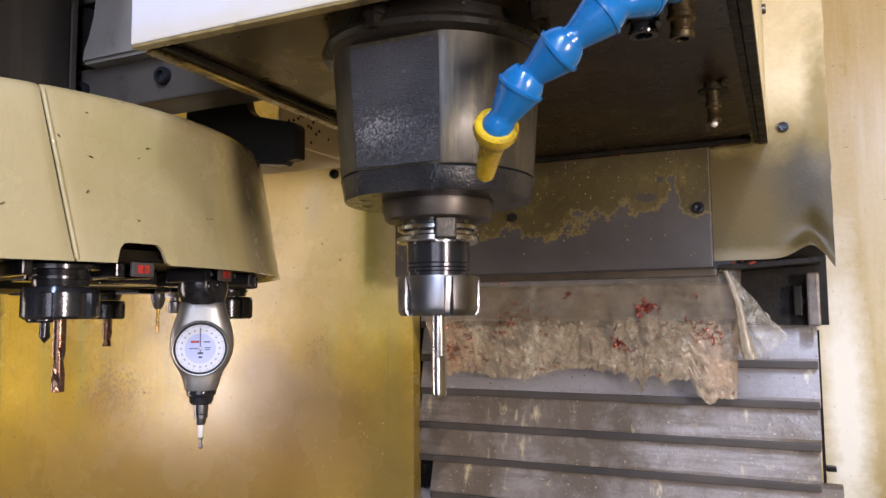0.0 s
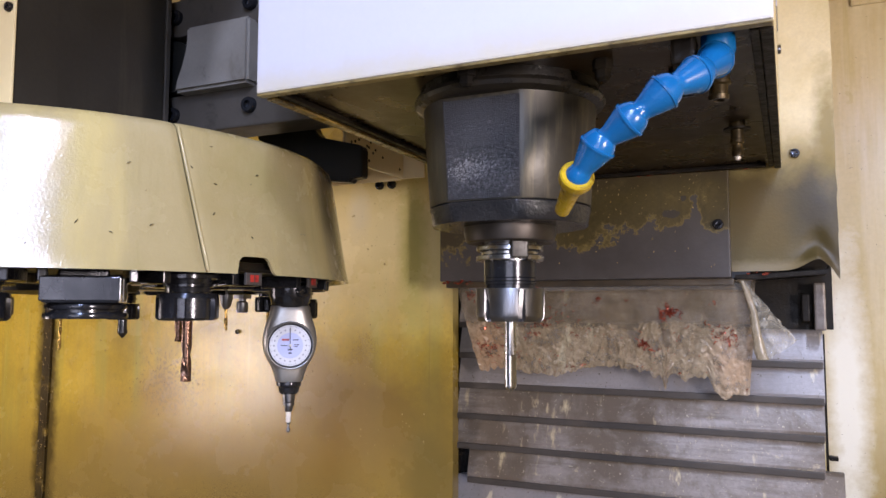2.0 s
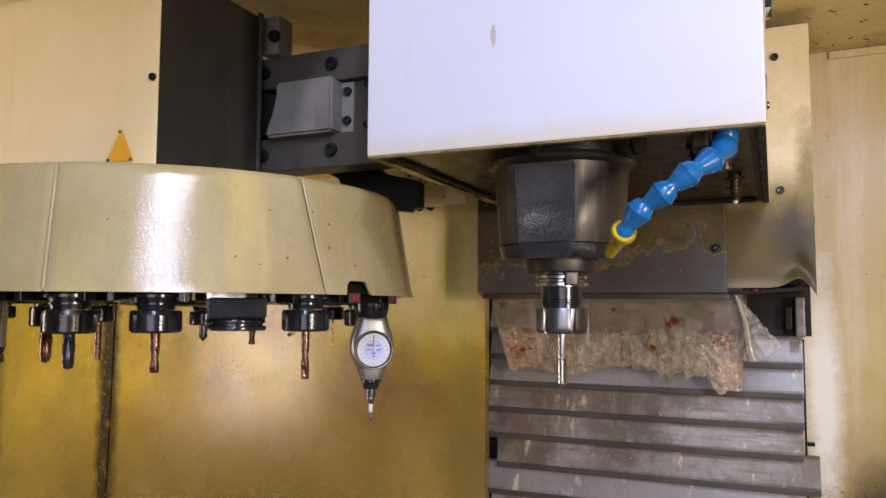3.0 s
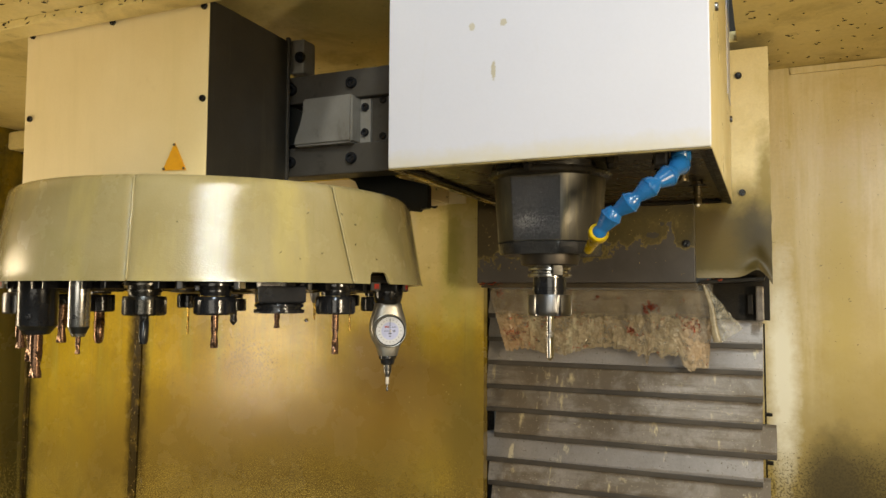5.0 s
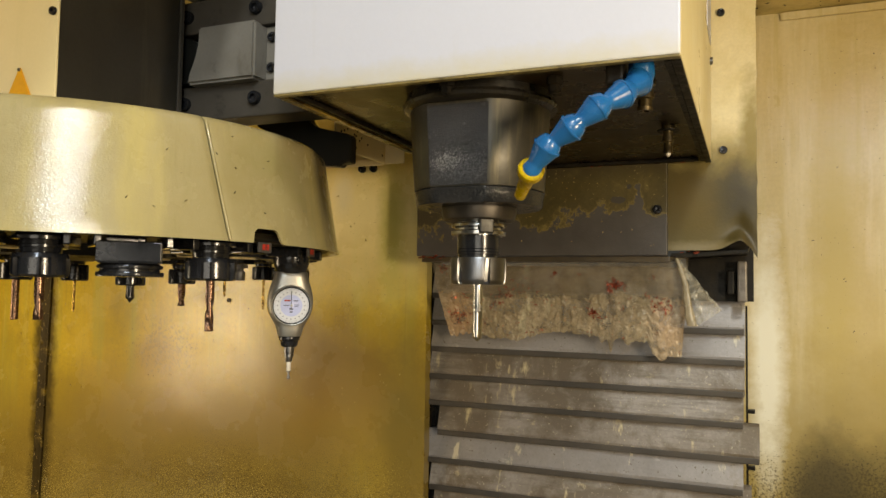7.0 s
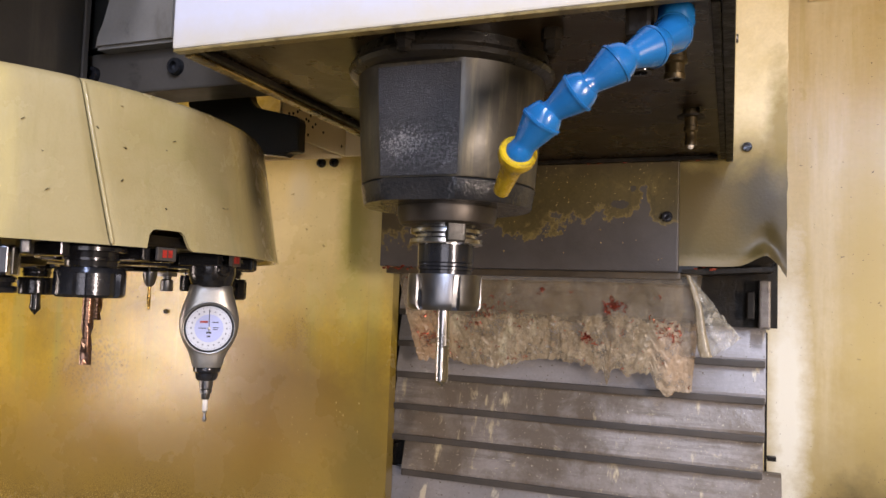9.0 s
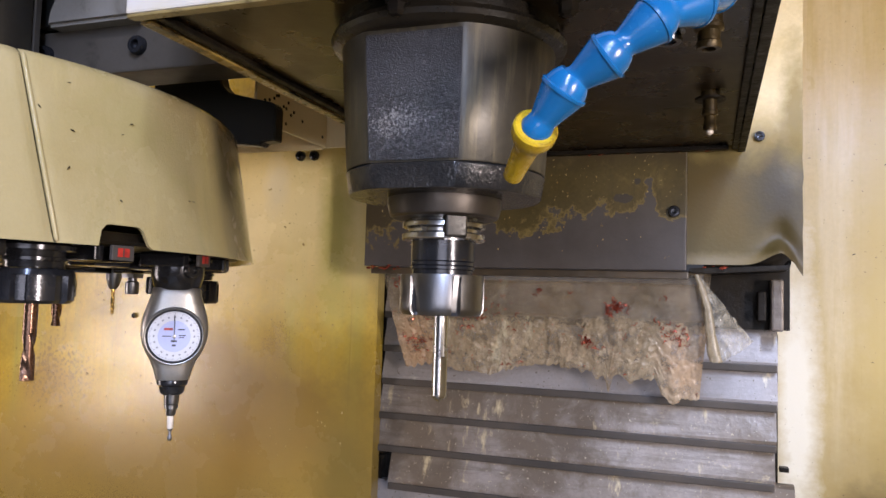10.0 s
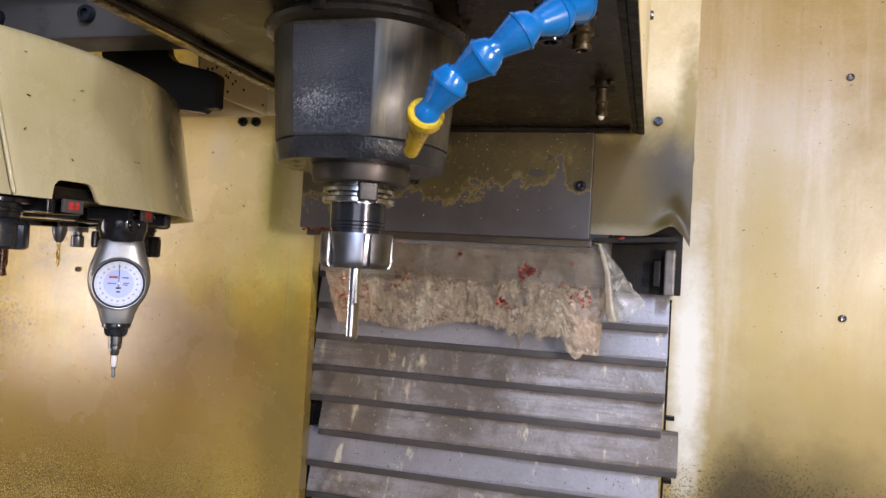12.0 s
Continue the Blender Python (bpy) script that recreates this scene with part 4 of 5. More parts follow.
part("cutter", polar([(0.0004, 1.2425), (0.005, 1.246), (0.0054, 1.2465)] + [(0.0055, 1.2465 + 0.0012 * k) for k in range(1, 26)] + [(0.0055, 1.3085)], 32,
                     lambda a, r, z: r * (1 - 0.22 * max(0, math.cos(2 * a + 1.0))) if z < 1.276 else r), STEEL, t, "bright straight cutter", smooth=True)

CX, CY, RT = -0.82, 0.55, 0.303


def on_ring(angle, r=RT):
    return CX + r * math.cos(radians(angle)), CY + r * math.sin(radians(angle))


collet_holder(*on_ring(-17.5), "black collet holder with a long bronze end mill", rn=0.0295, zt=1.332, zb=1.306, nut=BLACKSTEEL, cut=("mill", 0.005, 1.309, 1.247, COPPER, "bronze-coated end mill"), slots=6, turn=0.5)
collet_holder(*on_ring(-51.5), "black collet holder with a short bronze end mill", rn=0.028, zt=1.331, zb=1.3065, nut=BLACKSTEEL, cut=("mill", 0.005, 1.308, 1.262, COPPER, "bronze-coated end mill"), slots=6)
collet_holder(*on_ring(-69), "steel collet holder with a black indexable cutter", rn=0.0285, zt=1.331, zb=1.3055, nut=DARKNUT, body=DARKNUT, cut=("plug", 0.0068, 1.307, 1.266, BLACKSTEEL, "black indexable cutter"))
for ang, label, rn, zt, zb, cut in (
        (55.5, "black collet holder with no cutter fitted", 0.03, 1.331, 1.303, None),
        (73, "small black holder with a gold drill", 0.02, 1.335, 1.312, ("drill", 0.0022, 1.313, 1.262, GOLD, "thin gold drill")),
        (107.5, "black collet holder with a bronze end mill", 0.024, 1.33, 1.303, ("mill", 0.0068, 1.304, 1.263, COPPER, "bronze end mill")),
        (125, "black holder with a pointed countersink", 0.026, 1.325, 1.299, ("sink", 0.008, 1.3, 1.268, BLACKSTEEL, "pointed countersink")),
        (142.5, "small dark collet holder with a thin drill", 0.023, 1.335, 1.306, ("drill", 0.0025, 1.308, 1.252, GOLD, "thin twist drill")),
        (160, "dark collet holder with a plain bronze pin", 0.026, 1.335, 1.306, ("pin", 0.0062, 1.307, 1.238, COPPER, "plain round bronze pin")),
        (177.5, "black collet holder with a stub cutter", 0.027, 1.333, 1.3, ("plug", 0.0105, 1.302, 1.239, COPPER, "dark bronze rounded cutter")),
        (-165, "dark holder with a bronze end mill", 0.022, 1.334, 1.315, ("mill", 0.0085, 1.316, 1.246, COPPER, "bronze end mill")),
        (-146, "dark holder with a bronze end mill", 0.024, 1.334, 1.31, ("mill", 0.0095, 1.312, 1.222, COPPER, "bronze end mill")),
        (-126, "steel holder with a bronze end mill", 0.027, 1.335, 1.303, ("mill", 0.0085, 1.304, 1.251, COPPER, "bronze end mill"))):
    collet_holder(*on_ring(ang), label, rn, zt, zb, BLACKSTEEL if ang != -126 else NUT, BLACKSTEEL if ang != -126 else NUT, cut)

# thin drill chuck at the back of the ring
t = thing("drill_chuck", "small tapered drill chuck with a thin gold drill", "drill chuck", pose(*on_ring(91), 0), "tools in the magazine")
part("chuck_body", polar([(0.004, 1.317), (0.0075, 1.322), (0.0105, 1.334), (0.0105, 1.342), (0.026, 1.343), (0.026, 1.36)], 32), NUT, t, smooth=True)
cutter(t, "drill", 0.0026, 1.318, 1.283, GOLD, "thin gold drill")

# slim and thick extension holders
for ang, r, z1, z2, rn, cut, label in ((-88, 0.0142, 1.289, 1.2755, 0.008, ("mill", 0.0034, 1.277, 1.252, COPPER, "small end mill"), "slim bright steel extension holder with a small end mill"),
                                       (-106.5, 0.027, 1.288, 1.276, 0.017, ("mill", 0.0085, 1.278, 1.214, COPPER, "bronze end mill"), "thick dark steel end mill holder with a set screw")):
    t = thing("end_mill_holder", label, "tool holder", pose(*on_ring(ang), 0), "tools in the magazine")
    body = part("body", polar([(rn, z2), (r * 0.98, z1), (r, z1 + 0.001), (r, 1.352), (0.0315, 1.3525), (0.0315, 1.356), (0.027, 1.358), (0.027, 1.361), (0.0315, 1.363), (0.0315, 1.367)], 48), STEEL if r < 0.02 else BLACKSTEEL, t, smooth=True)
    part("end_cone", polar([(rn * 0.98, z2 - 0.0003), (r * 0.99, z1 + 0.0002)], 48), RUBBER, body, smooth=True)
    x, y = r * math.cos(radians(-62)), r * math.sin(radians(-62))
    screw(t, (x * 0.97, y * 0.97, z1 + 0.014), (x, y, 0), 0.0048 if r > 0.02 else 0.003)
    cutter(t, *cut)

# face mill arbor
t = thing("face_mill_arbor", "black face mill arbor with slotted drive block, no cutter fitted", "tool arbor", pose(*on_ring(-35), 0, 0, 0, -48), "tools in the magazine")
part("drive_block", box(-0.0345, 0.0345, -0.031, 0.031, 1.322, 1.346, 0.003), BLACKSTEEL, t, "oily steel drive block")
part("drive_slot", box(-0.012, 0.012, -0.0325, 0.0325, 1.3235, 1.3455, 0.001), RUBBER, t)
part("side_slot", box(0.02, 0.036, -0.0322, 0.0322, 1.324, 1.345, 0.001), BLACKSTEEL, t)
part("disc", polar([(0.02, 1.3085), (0.0345, 1.3085), (0.0352, 1.311), (0.0345, 1.3135), (0.031, 1.314), (0.031, 1.3165), (0.0335, 1.317), (0.034, 1.319), (0.0335, 1.321), (0.03, 1.3225)], 64), BLACKSTEEL, t, smooth=True)

# ---- dial probe ----
PX, PY, PFACE = -0.5285, 0.6215, -52.0
probe = thing("dial_probe", "silver edge-finding probe with a round white dial", "dial probe", pose(PX, PY, 0, 0, 0, PFACE + 90), "tools in the magazine")
part("holder", polar([(0.019, 1.319), (0.0215, 1.322), (0.0245, 1.333), (0.0245, 1.346), (0.0315, 1.3465), (0.0315, 1.3495), (0.027, 1.352), (0.027, 1.354), (0.0315, 1.356), (0.0315, 1.36)], 48), BLACKSTEEL, probe, "glossy black holder", smooth=True)
screw(probe, (0.012, -0.0225, 1.338), (0.012, -0.0225, 0), 0.0075)


def probe_body():
    """Rounded body: wide round the dial, drawn in at the neck and tapered below."""
    b = bmesh.new()
    rows = [(1.2335, 0.0152, 0.0152), (1.236, 0.016, 0.016), (1.244, 0.018, 0.017), (1.252, 0.0214, 0.0178), (1.26, 0.0262, 0.0185), (1.268, 0.0293, 0.0185), (1.276, 0.0308, 0.0185), (1.284, 0.0308, 0.0185),
            (1.292, 0.0297, 0.0185), (1.3, 0.0275, 0.0185), (1.308, 0.0248, 0.0182), (1.314, 0.0232, 0.018), (1.319, 0.0225, 0.0175), (1.321, 0.0215, 0.0165)]
    n = 40
    rings = []
    for z, w, d in rows:
        ring = []
        for i in range(n):
            a = 2 * math.pi * i / n
            c, s = math.cos(a), math.sin(a)
            e = 0.62
            ring.append(b.verts.new((w * math.copysign(abs(c) ** e, c), d * math.copysign(abs(s) ** e, s), z)))
        rings.append(ring)
    for lo, hi in zip(rings, rings[1:]):
        for i in range(n):
            b.faces.new((lo[i], lo[(i + 1) % n], hi[(i + 1) % n], hi[i]))
    b.faces.new(rings[0])
    b.faces.new(rings[-1])
    return b


part("body", probe_body(), SILVER, probe, "satin silver body", smooth=True)
DZ = 1.2755
FRONT = pose(0, -0.0178, DZ, 90, 0, 0) @ Matrix.Diagonal((0.89, 0.89, 1, 1))
dial = part("dial", polar([(0.0262, 0.0), (0.0262, 0.0035), (0.0001, 0.0035)], 64, m=FRONT), DIAL, probe, "white dial face with graduations")
part("bezel", polar([(0.0262, -0.002), (0.0305, -0.002), (0.031, 0.001), (0.0305, 0.0052), (0.0292, 0.0062), (0.0285, 0.006), (0.0266, 0.0037), (0.0262, 0.0036)], 64, m=FRONT, caps=False), SILVER, probe, "silver bezel", smooth=True)
part("bezel_ring", polar([(0.0262, 0.0036), (0.0284, 0.0038), (0.0284, 0.0062), (0.0268, 0.0045), (0.0262, 0.0037)], 64, m=FRONT, caps=False), RUBBER, probe, "black inner ring", smooth=True)
part("centre_disc", polar([(0.0165, 0.0034), (0.0165, 0.0037), (0.0001, 0.0037)], 48, m=FRONT), LILAC, dial, "pale blue inner disc")
marks = None
for i in range(100):
    a = 2 * math.pi * i / 100
    long = i % 5 == 0
    b = box(-0.00018 if not long else -0.0003, 0.00018 if not long else 0.0003, 0.0243 if not long else 0.0232, 0.0254, 0.0034, 0.00375)
    bmesh.ops.transform(b, matrix=FRONT @ Matrix.Rotation(a, 4, "Z"), verts=b.verts[:])
    marks = join(marks, b)
for i in range(20):
    a = 2 * math.pi * i / 20
    b = box(-0.0011, 0.0011, 0.0195, 0.0212, 0.0034, 0.00372)
    bmesh.ops.transform(b, matrix=FRONT @ Matrix.Rotation(a, 4, "Z"), verts=b.verts[:])
    marks = join(marks, b)
part("dial_scale", marks, material("grey_ink", (0.2, 0.2, 0.23), None, 30, (0.4, 0.5), 0, 0), dial, "fine grey graduation marks")
for x0, x1, y0, y1, mat in ((-0.0105, -0.0015, 0.0062, 0.0088, RED), (0.0035, 0.0105, 0.0065, 0.0078, INK), (-0.012, -0.003, -0.0004, 0.0006, INK), (0.0045, 0.0115, 0.0004, 0.0014, INK), (0.0045, 0.01, -0.0018, -0.0008, INK),
                            (-0.003, 0.003, -0.0062, -0.0042, INK), (-0.002, 0.002, -0.0105, -0.0086, INK)):
    b = box(x0, x1, y0, y1, 0.0037, 0.0040)
    bmesh.ops.transform(b, matrix=FRONT, verts=b.verts[:])
    part("print_bar", b, mat, dial)
b = box(-0.0004, 0.0004, -0.004, 0.0225, 0.0046, 0.0050)
bmesh.ops.transform(b, matrix=FRONT @ Matrix.Rotation(radians(1), 4, "Z"), verts=b.verts[:])
part("needle", b, INK, dial, "black needle")
part("needle_hub", polar([(0.0019, 0.004), (0.0019, 0.0056), (0.0001, 0.0058)], 20, m=FRONT), SILVER, dial)
part("collar", polar([(0.0095, 1.219), (0.0115, 1.2215), (0.0122, 1.227), (0.0142, 1.2285), (0.0146, 1.2325), (0.0138, 1.2345)], 40), BLACKSTEEL, probe, "black collar", smooth=True)
part("stem", polar([(0.0036, 1.1985), (0.0046, 1.2), (0.0048, 1.205), (0.0064, 1.2055), (0.0064, 1.209), (0.0056, 1.2095), (0.0066, 1.21), (0.007, 1.216), (0.007, 1.2195)], 32), NUT, probe, "steel stem", smooth=True)
part("insulator", polar([(0.0026, 1.1862), (0.0029, 1.187), (0.0031, 1.1985)], 24), CERAMIC, probe, "white ceramic section", smooth=True)
part("stylus", polar([(0.0003, 1.1745), (0.0014, 1.1749), (0.0022, 1.1762), (0.0024, 1.1775), (0.0018, 1.1792), (0.0013, 1.18), (0.0013, 1.184), (0.0022, 1.1845), (0.0026, 1.1865)], 24), NUT, probe, "stylus with a ball tip", smooth=True)

# ---- tool magazine ----
mag = thing("tool_magazine", "carousel tool magazine with tapered cream cover and housing", "tool magazine")
Z0, Z1, RB, RTOP = 1.351, 1.494, 0.3515, 0.3275


def cover_panel(a0, a1, slant0, slant1, notch=None):
    """One tapered cover sheet between two seams; slant shifts the seam's upper end."""
    b = bmesh.new()
    n = max(24, int((a1 - a0) * 1.6))
    prof = [0.0, 0.02, 0.06, 0.12, 0.2, 0.3, 0.45, 0.6, 0.75, 0.88, 0.95, 0.985, 1.0]
    outer, inner = [], []
    for i in range(n + 1):
        u = i / n
        co, ci = [], []
        for v in prof:
            a = radians(a0 + slant0 * v + (a1 + slant1 * v - a0 - slant0 * v) * u)
            low = Z0
            if notch:
                c, h, top = notch
                d = abs(math.degrees(a) - c) / h
                if d < 1:
                    low = Z0 + top * (1 - max(0, (d - 0.55) / 0.45) ** 2.2) ** 0.5 if d > 0.55 else Z0 + top
            z = low + (Z1 - low) * v
            w = (z - Z0) / (Z1 - Z0)
            r = RB + (RTOP - RB) * w - (0.006 * max(0, (w - 0.94) / 0.06) ** 2) + 0.0012 * math.exp(-(w / 0.03) ** 2)
            edge = 0.002 * max(0, 1 - min(u, 1 - u) * n / 1.5)
            r -= edge
            co.append(b.verts.new((CX + r * math.cos(a), CY + r * math.sin(a), z)))
            ci.append(b.verts.new((CX + (r - 0.003) * math.cos(a), CY + (r - 0.003) * math.sin(a), z)))
        outer.append(co)
        inner.append(ci)
    for g, flip in ((outer, False), (inner, True)):
        for i in range(n):
            for j in range(len(prof) - 1):
                f = (g[i][j], g[i + 1][j], g[i + 1][j + 1], g[i][j + 1])
                b.faces.new(f[::-1] if flip else f)
    for i in range(n):
        b.faces.new((outer[i][0], inner[i][0], inner[i + 1][0], outer[i + 1][0]))
        b.faces.new((outer[i][-1], outer[i + 1][-1], inner[i + 1][-1], inner[i][-1]))
    for k in (0, n):
        for j in range(len(prof) - 1):
            b.faces.new((outer[k][j], outer[k][j + 1], inner[k][j + 1], inner[k][j]))
    return b


part("cover_panel", cover_panel(-18.6, 60, -4.0, 0, (-9.7, 3.7, 0.0175)), COVER, mag, "cream cover panel with an arched notch", smooth=True)
part("cover_panel", cover_panel(-69.6, -18.9, -0.8, -4.0), COVER, mag, "oily cream cover panel", smooth=True)
part("cover_panel", cover_panel(-165, -69.9, 0, -0.8), COVER, mag, "oily cream cover panel", smooth=True)
part("cover_panel", cover_panel(60.3, 194.7, 0, 0), COVER, mag, smooth=True)


def seam_bead(a_low, a_top):
    p = []
    for v in (0.01, 0.97):
        a = radians(a_low + (a_top - a_low) * v)
        r = RB + (RTOP - RB) * v
        p.append((CX + (r - 0.0003) * math.cos(a), CY + (r - 0.0003) * math.sin(a), Z0 + (Z1 - Z0) * v))
    L = (Vector(p[1]) - Vector(p[0])).length
    return polar([(0.0012, 0), (0.0019, 0.002), (0.0019, L - 0.002), (0.0012, L)], 12, m=along(*p))


part("seam_edge", seam_bead(-18.55, -22.55), COVER, mag, "raised folded seam edge", smooth=True)
part("seam_edge", seam_bead(-69.6, -70.4), COVER, mag, "raised folded seam edge", smooth=True)
part("top_plate", polar([(0.32, 1.488), (0.321, 1.4915), (0.05, 1.4915)], 96, m=pose(CX, CY, 0)), COVER, mag, smooth=True)
part("carousel_disc", polar([(0.11, 1.354), (0.335, 1.354), (0.337, 1.357), (0.335, 1.364), (0.1, 1.366)], 96, m=pose(CX, CY, 0)), GRIME_SHADE, mag, "dark oily carousel disc", smooth=True)
part("hub", polar([(0.06, 1.335), (0.085, 1.338), (0.09, 1.356)], 48, m=pose(CX, CY, 0)), GRIME_SHADE, mag, smooth=True)
for k in range(20):
    ang = 1.0 + 18 * k
    g = part("gripper", join(join(box(0.245, 0.275, -0.022, 0.022, 1.338, 1.3538, 0.002), box(0.275, 0.325, 0.0325, 0.0405, 1.3405, 1.3535, 0.0015)), box(0.275, 0.325, -0.0405, -0.0325, 1.3405, 1.3535, 0.0015)),
             BLACKSTEEL, mag, m=pose(CX, CY, 0, 0, 0, ang))
    part("rib", box(0.12, 0.246, -0.01, 0.01, 1.344, 1.3538, 0.0015), PANEL if k % 3 == 0 else GRIME_SHADE, g)
    if k not in (0, 1, 13, 14):
        continue
    tag = part("number_tag", box(0.334, 0.3375, -0.0105, 0.0105, 1.3415, 1.3535, 0.0008), LIP_SHADE_AND_TAG, g, "metal tag with a red number field", m=pose(0, 0, 0, 0, 0, -9.5 + 0.4))
    part("number_field", join(box(0.3376, 0.3381, -0.0055, -0.0008, 1.3442, 1.3512), box(0.3376, 0.3381, 0.0008, 0.0055, 1.3442, 1.3512)), RED, tag, "red number bars")
for ang, dz in ((84, -0.003),):
    x, y = on_ring(ang, 0.3)
    b = join(polar([(0.008, 1.314), (0.009, 1.316), (0.009, 1.33), (0.006, 1.332), (0.006, 1.352)], 28, m=pose(x, y, dz)), box(x - 0.01, x + 0.01, y - 0.01, y + 0.01, 1.333, 1.345, 0.001))
    tagged(part("pull_stud", b, NUT, smooth=True), "bright steel pull stud hung in a carousel pocket", "pull stud", "tools in the magazine")

# housing behind and above the carousel
HOUSE_BACK = 0.63
part("front_panel", box(-1.152, -0.742, 0.412, 0.4155, 1.48, 1.7985, 0.001), PANEL, mag, "cream front panel")
for x, z in ((-1.137, 1.643), (-0.749, 1.641), (-0.75, 1.789), (-0.945, 1.791), (-1.137, 1.793)):
    screw(mag, (x, 0.4118, z), (0, -1, 0), 0.0055)
part("side_panel", flat_plan([(-1.15, 0.416), (-0.745, 0.416), (-0.743, 0.468), (-0.7465, HOUSE_BACK), (-1.15, HOUSE_BACK)], 1.48, 1.803, 0.002), DARKGREY, mag, "dark grey side housing")
part("side_edge", box(-0.752, -0.745, HOUSE_BACK + 0.0005, HOUSE_BACK + 0.008, 1.48, 1.81, 0.001), ARM, mag)
t = thing("warning_sign", "orange triangular warning plate on the magazine panel", "sign")
part("plate", prism([(-0.826, 1.531), (-0.778, 1.5295), (-0.802, 1.5745)], 0.409, 0.4118, 0.0006), SIGN, t)
for x, z in ((-0.8225, 1.5335), (-0.7815, 1.532), (-0.802, 1.571)):
    screw(t, (x, 0.409, z), (0, -1, 0), 0.0022, NUT)

# ---- carriage arm ----
arm = thing("magazine_arm", "grey steel carriage arm with bolted hood beside the magazine", "machine arm")
part("upper_beam", box(-0.85, -0.44, 0.655, 0.71, 1.690, 1.742, 0.003), ARM, arm)
part("lower_beam", box(-0.85, -0.44, 0.655, 0.71, 1.553, 1.607, 0.003), ARM, arm)
part("web", box(-0.85, -0.44, 0.675, 0.705, 1.606, 1.691), GRIME_SHADE, arm)
part("hood", prism([(-0.736, 1.605), (-0.612, 1.605), (-0.612, 1.692), (-0.718, 1.692), (-0.7165, 1.68), (-0.719, 1.66), (-0.725, 1.64), (-0.733, 1.622)], 0.635, 0.69, 0.004), HOOD, arm, "pale grey folded hood")
part("hood_flange", box(-0.611, -0.59, 0.664, 0.676, 1.607, 1.688, 0.001), HOOD, arm, "bolted hood flange")
part("inner_plate", box(-0.589, -0.44, 0.668, 0.676, 1.608, 1.689, 0.001), ARM, arm)
part("end_bracket", box(-0.765, -0.732, 0.66, 0.7, 1.75, 1.815, 0.004), HOOD, arm, "pale bracket with a bolt")
for x, y, z, r in ((-0.624, 0.655, 1.717, 0.0105), (-0.622, 0.655, 1.58, 0.0105), (-0.738, 0.66, 1.779, 0.0105), (-0.6, 0.664, 1.672, 0.0075), (-0.6, 0.664, 1.626, 0.0075), (-0.566, 0.668, 1.683, 0.0065), (-0.566, 0.668, 1.618, 0.0065),
                   (-0.752, 0.655, 1.717, 0.0105), (-0.752, 0.655, 1.58, 0.0105)):
    screw(arm, (x, y, z), (0, -1, 0), r)
# solid black disc paints in the shade of the gap beside the hood
part("shadow_gap", polar([(0.036, 0.0), (0.036, 0.012)], 32, m=along((-0.756, 0.652, 1.648), (-0.756, 0.66, 1.648))), RUBBER, arm)
part("top_ledge", box(-0.76, -0.44, 0.712, 0.83, 1.742, 1.75), PANEL, arm)
part("rear_bracket", box(-0.575, -0.571, 0.803, 0.985, 1.532, 1.64, 0.001), PANEL, arm, "pale bracket side plate with small holes")
part("bracket_end", box(-0.5705, -0.532, 0.981, 0.985, 1.532, 1.6, 0.001), PANEL, arm)
part("back_plate", box(-0.95, -0.576, 0.98, 0.984, 1.53, 1.6, 0.001), PANEL, arm)
rng = random.Random(8)
for _ in range(16):
    y, z = rng.uniform(0.81, 0.97), rng.uniform(1.538, 1.575)
    part("hole", polar([(0.0022, 0), (0.0022, 0.0006)], 10, m=along((-0.5709, y, z), (-0.56, y, z))), GRIME_SHADE, arm)
# black wiper block under the arm
b = prism([(-0.71, 1.6), (-0.615, 1.597), (-0.608, 1.572), (-0.598, 1.562), (-0.535, 1.546), (-0.53, 1.541), (-0.53, 1.5), (-0.548, 1.4985), (-0.549, 1.494), (-0.66, 1.507), (-0.69, 1.56), (-0.712, 1.57)], 0.782, 0.8, 0.0015)
tagged(part("wiper_block", b, RUBBER), "black rubber wiper block under the carriage arm", "wiper block")


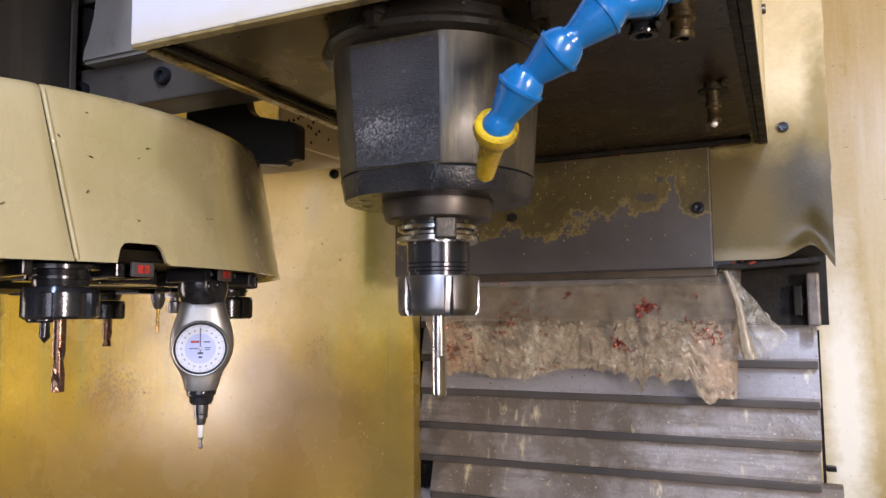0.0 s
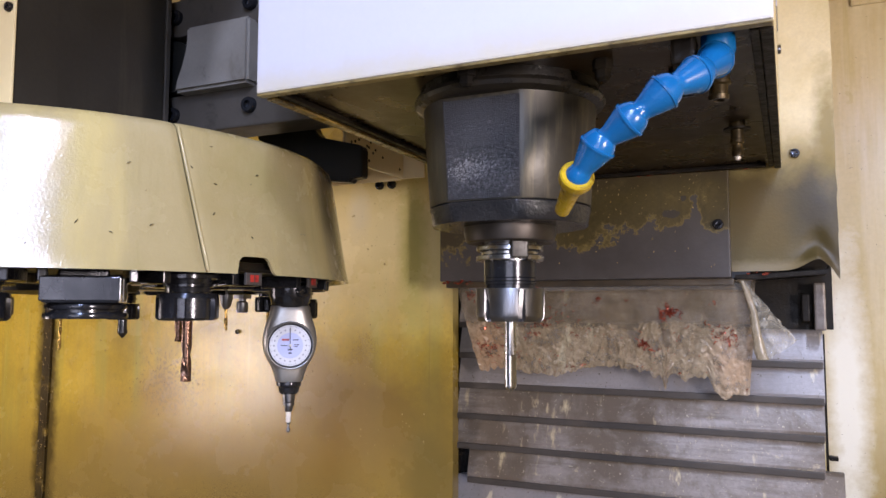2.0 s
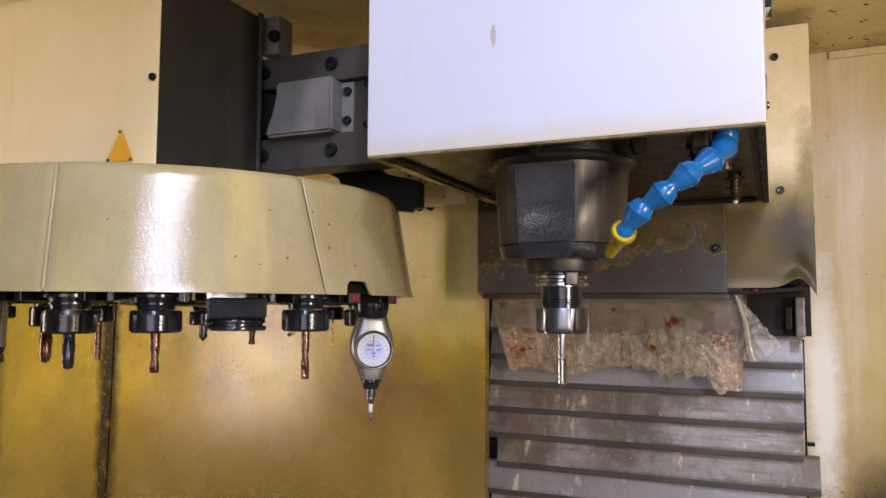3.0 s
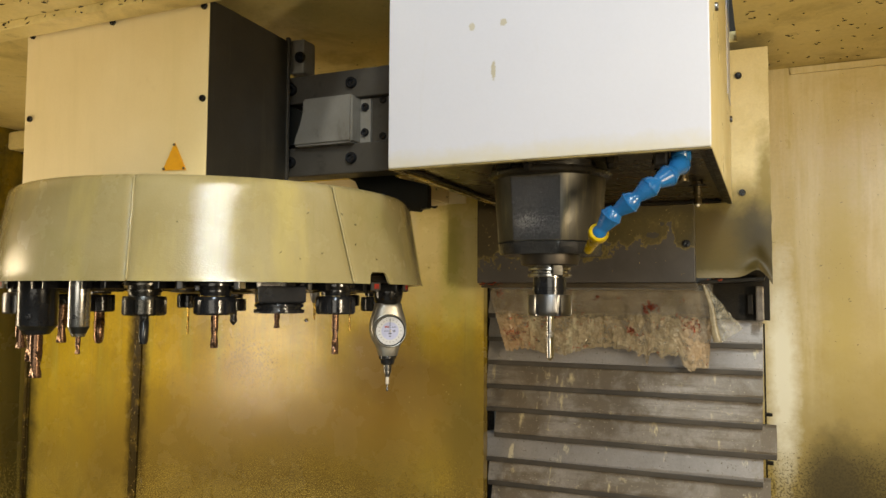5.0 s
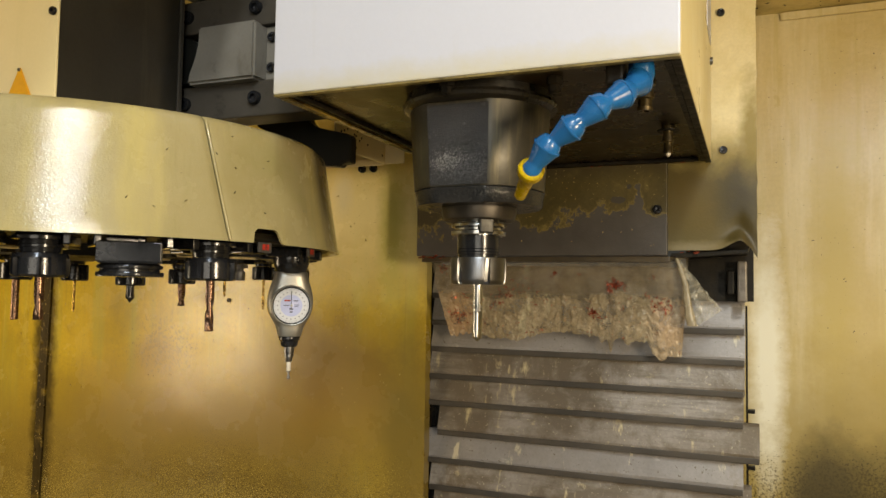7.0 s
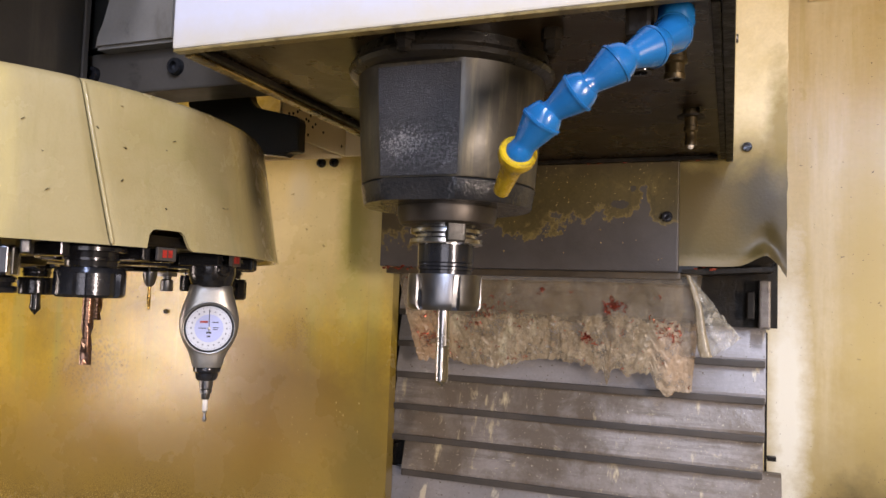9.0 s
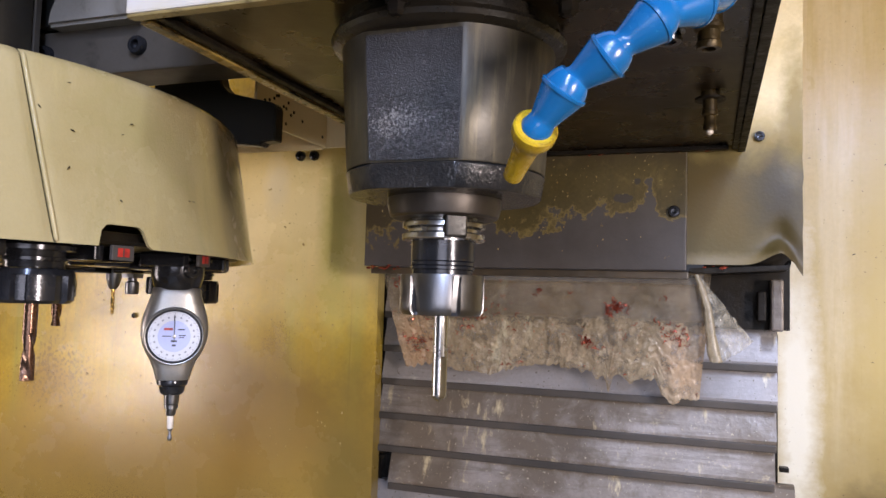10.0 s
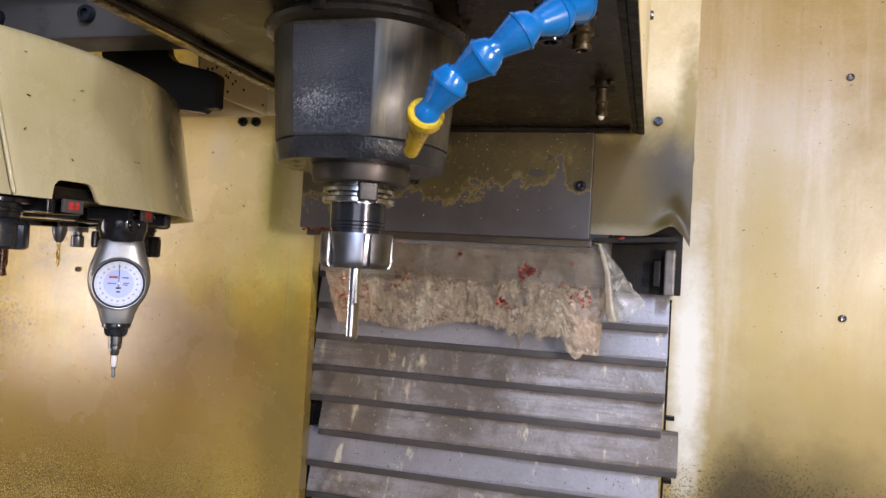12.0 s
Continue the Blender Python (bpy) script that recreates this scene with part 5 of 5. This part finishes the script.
def stuck_chips():
    """Dark slivers stuck to the ceiling sheets and the walls beside them."""
    b = bmesh.new()
    rng = random.Random(21)
    for k in range(442):
        if k < 190:
            p, ux, uy = Vector((rng.uniform(0.03, 0.5), rng.uniform(0.6, 1.27), 1.8374)), Vector((1, 0, 0)), Vector((0, 1, 0))
        elif k < 300:
            p, ux, uy = Vector((rng.uniform(-1.5, -0.6), rng.uniform(0.1, 0.36), 1.8024)), Vector((1, 0, 0)), Vector((0, 1, 0))
        elif k < 340:
            p, ux, uy = Vector((rng.uniform(-1.5, -0.7), 0.3595, rng.uniform(1.79, 1.802))), Vector((1, 0, 0)), Vector((0, 0, 1))
        elif k < 390:
            p, ux, uy = Vector((rng.uniform(0.1, 0.5), 1.2854, rng.uniform(1.2, 1.8))), Vector((1, 0, 0)), Vector((0, 0, 1))
        elif k > 425:
            a, w = radians(rng.uniform(-60, 5)), rng.uniform(0.08, 0.9)
            r = RB + (RTOP - RB) * w + 0.0004
            p, ux, uy = Vector((CX + r * math.cos(a), CY + r * math.sin(a), Z0 + (Z1 - Z0) * w)), Vector((-math.sin(a), math.cos(a), 0)), Vector((0, 0, 1))
        else:
            p, ux, uy = Vector((rng.uniform(-2.0, -0.6), rng.uniform(0.65, 1.1), 1.8374)), Vector((1, 0, 0)), Vector((0, 1, 0))
        small = 0.4 if k > 425 else 0.5 if k >= 340 else 1.0
        a = rng.gauss(0.3, 0.5)
        d = ux * math.cos(a) + uy * math.sin(a)
        w = (ux * -math.sin(a) + uy * math.cos(a)) * rng.uniform(0.0006, 0.0017) * small
        n = ux.cross(uy)
        n = n if k > 425 or n.dot(Vector((0, -1, -1))) > 0 else -n
        L = rng.uniform(0.0015, 0.0065) * small
        pts = [p - d * L, p - d * L * 0.3 + w, p + d * L, p + d * L * 0.2 - w]
        lo = [b.verts.new(q) for q in pts]
        hi = [b.verts.new(q * 0.6 + p * 0.4 + n * 0.0012) for q in pts]
        b.faces.new(hi)
        for i in range(4):
            b.faces.new((lo[i], lo[(i + 1) % 4], hi[(i + 1) % 4], hi[i]))
    return b


tagged(part("stuck_chips", stuck_chips(), GRIME_SHADE), "dark metal slivers stuck to the oily ceiling and walls", "chips", kind="stuff")


def droplets():
    """Oil and coolant drops clinging to the back wall and the plates."""
    b = bmesh.new()
    rng = random.Random(33)
    for k in range(420):
        if k < 330:
            x, y, z = rng.uniform(-1.9, -0.58), 1.1148, 1.05 + 0.45 * rng.random() ** 1.8
            s = rng.uniform(0.0006, 0.0017)
        elif k < 380:
            x, y, z = rng.uniform(-0.5, -0.08), 1.0118, rng.uniform(1.37, 1.5)
            s = rng.uniform(0.0004, 0.001)
        else:
            x, y, z = rng.gauss(-0.72, 0.03), 1.1148, rng.gauss(1.24, 0.03)
            s = rng.uniform(0.0005, 0.0014)
        bmesh.ops.create_icosphere(b, subdivisions=1, radius=s, matrix=Matrix.Translation((x, y, z)) @ Matrix.Diagonal((1, 0.55, rng.uniform(1, 1.7), 1)))
    for f in b.faces:
        f.smooth = True
    return b


tagged(part("oil_drops", droplets(), OIL), "small amber oil drops clinging to the wall", "drops", kind="stuff")
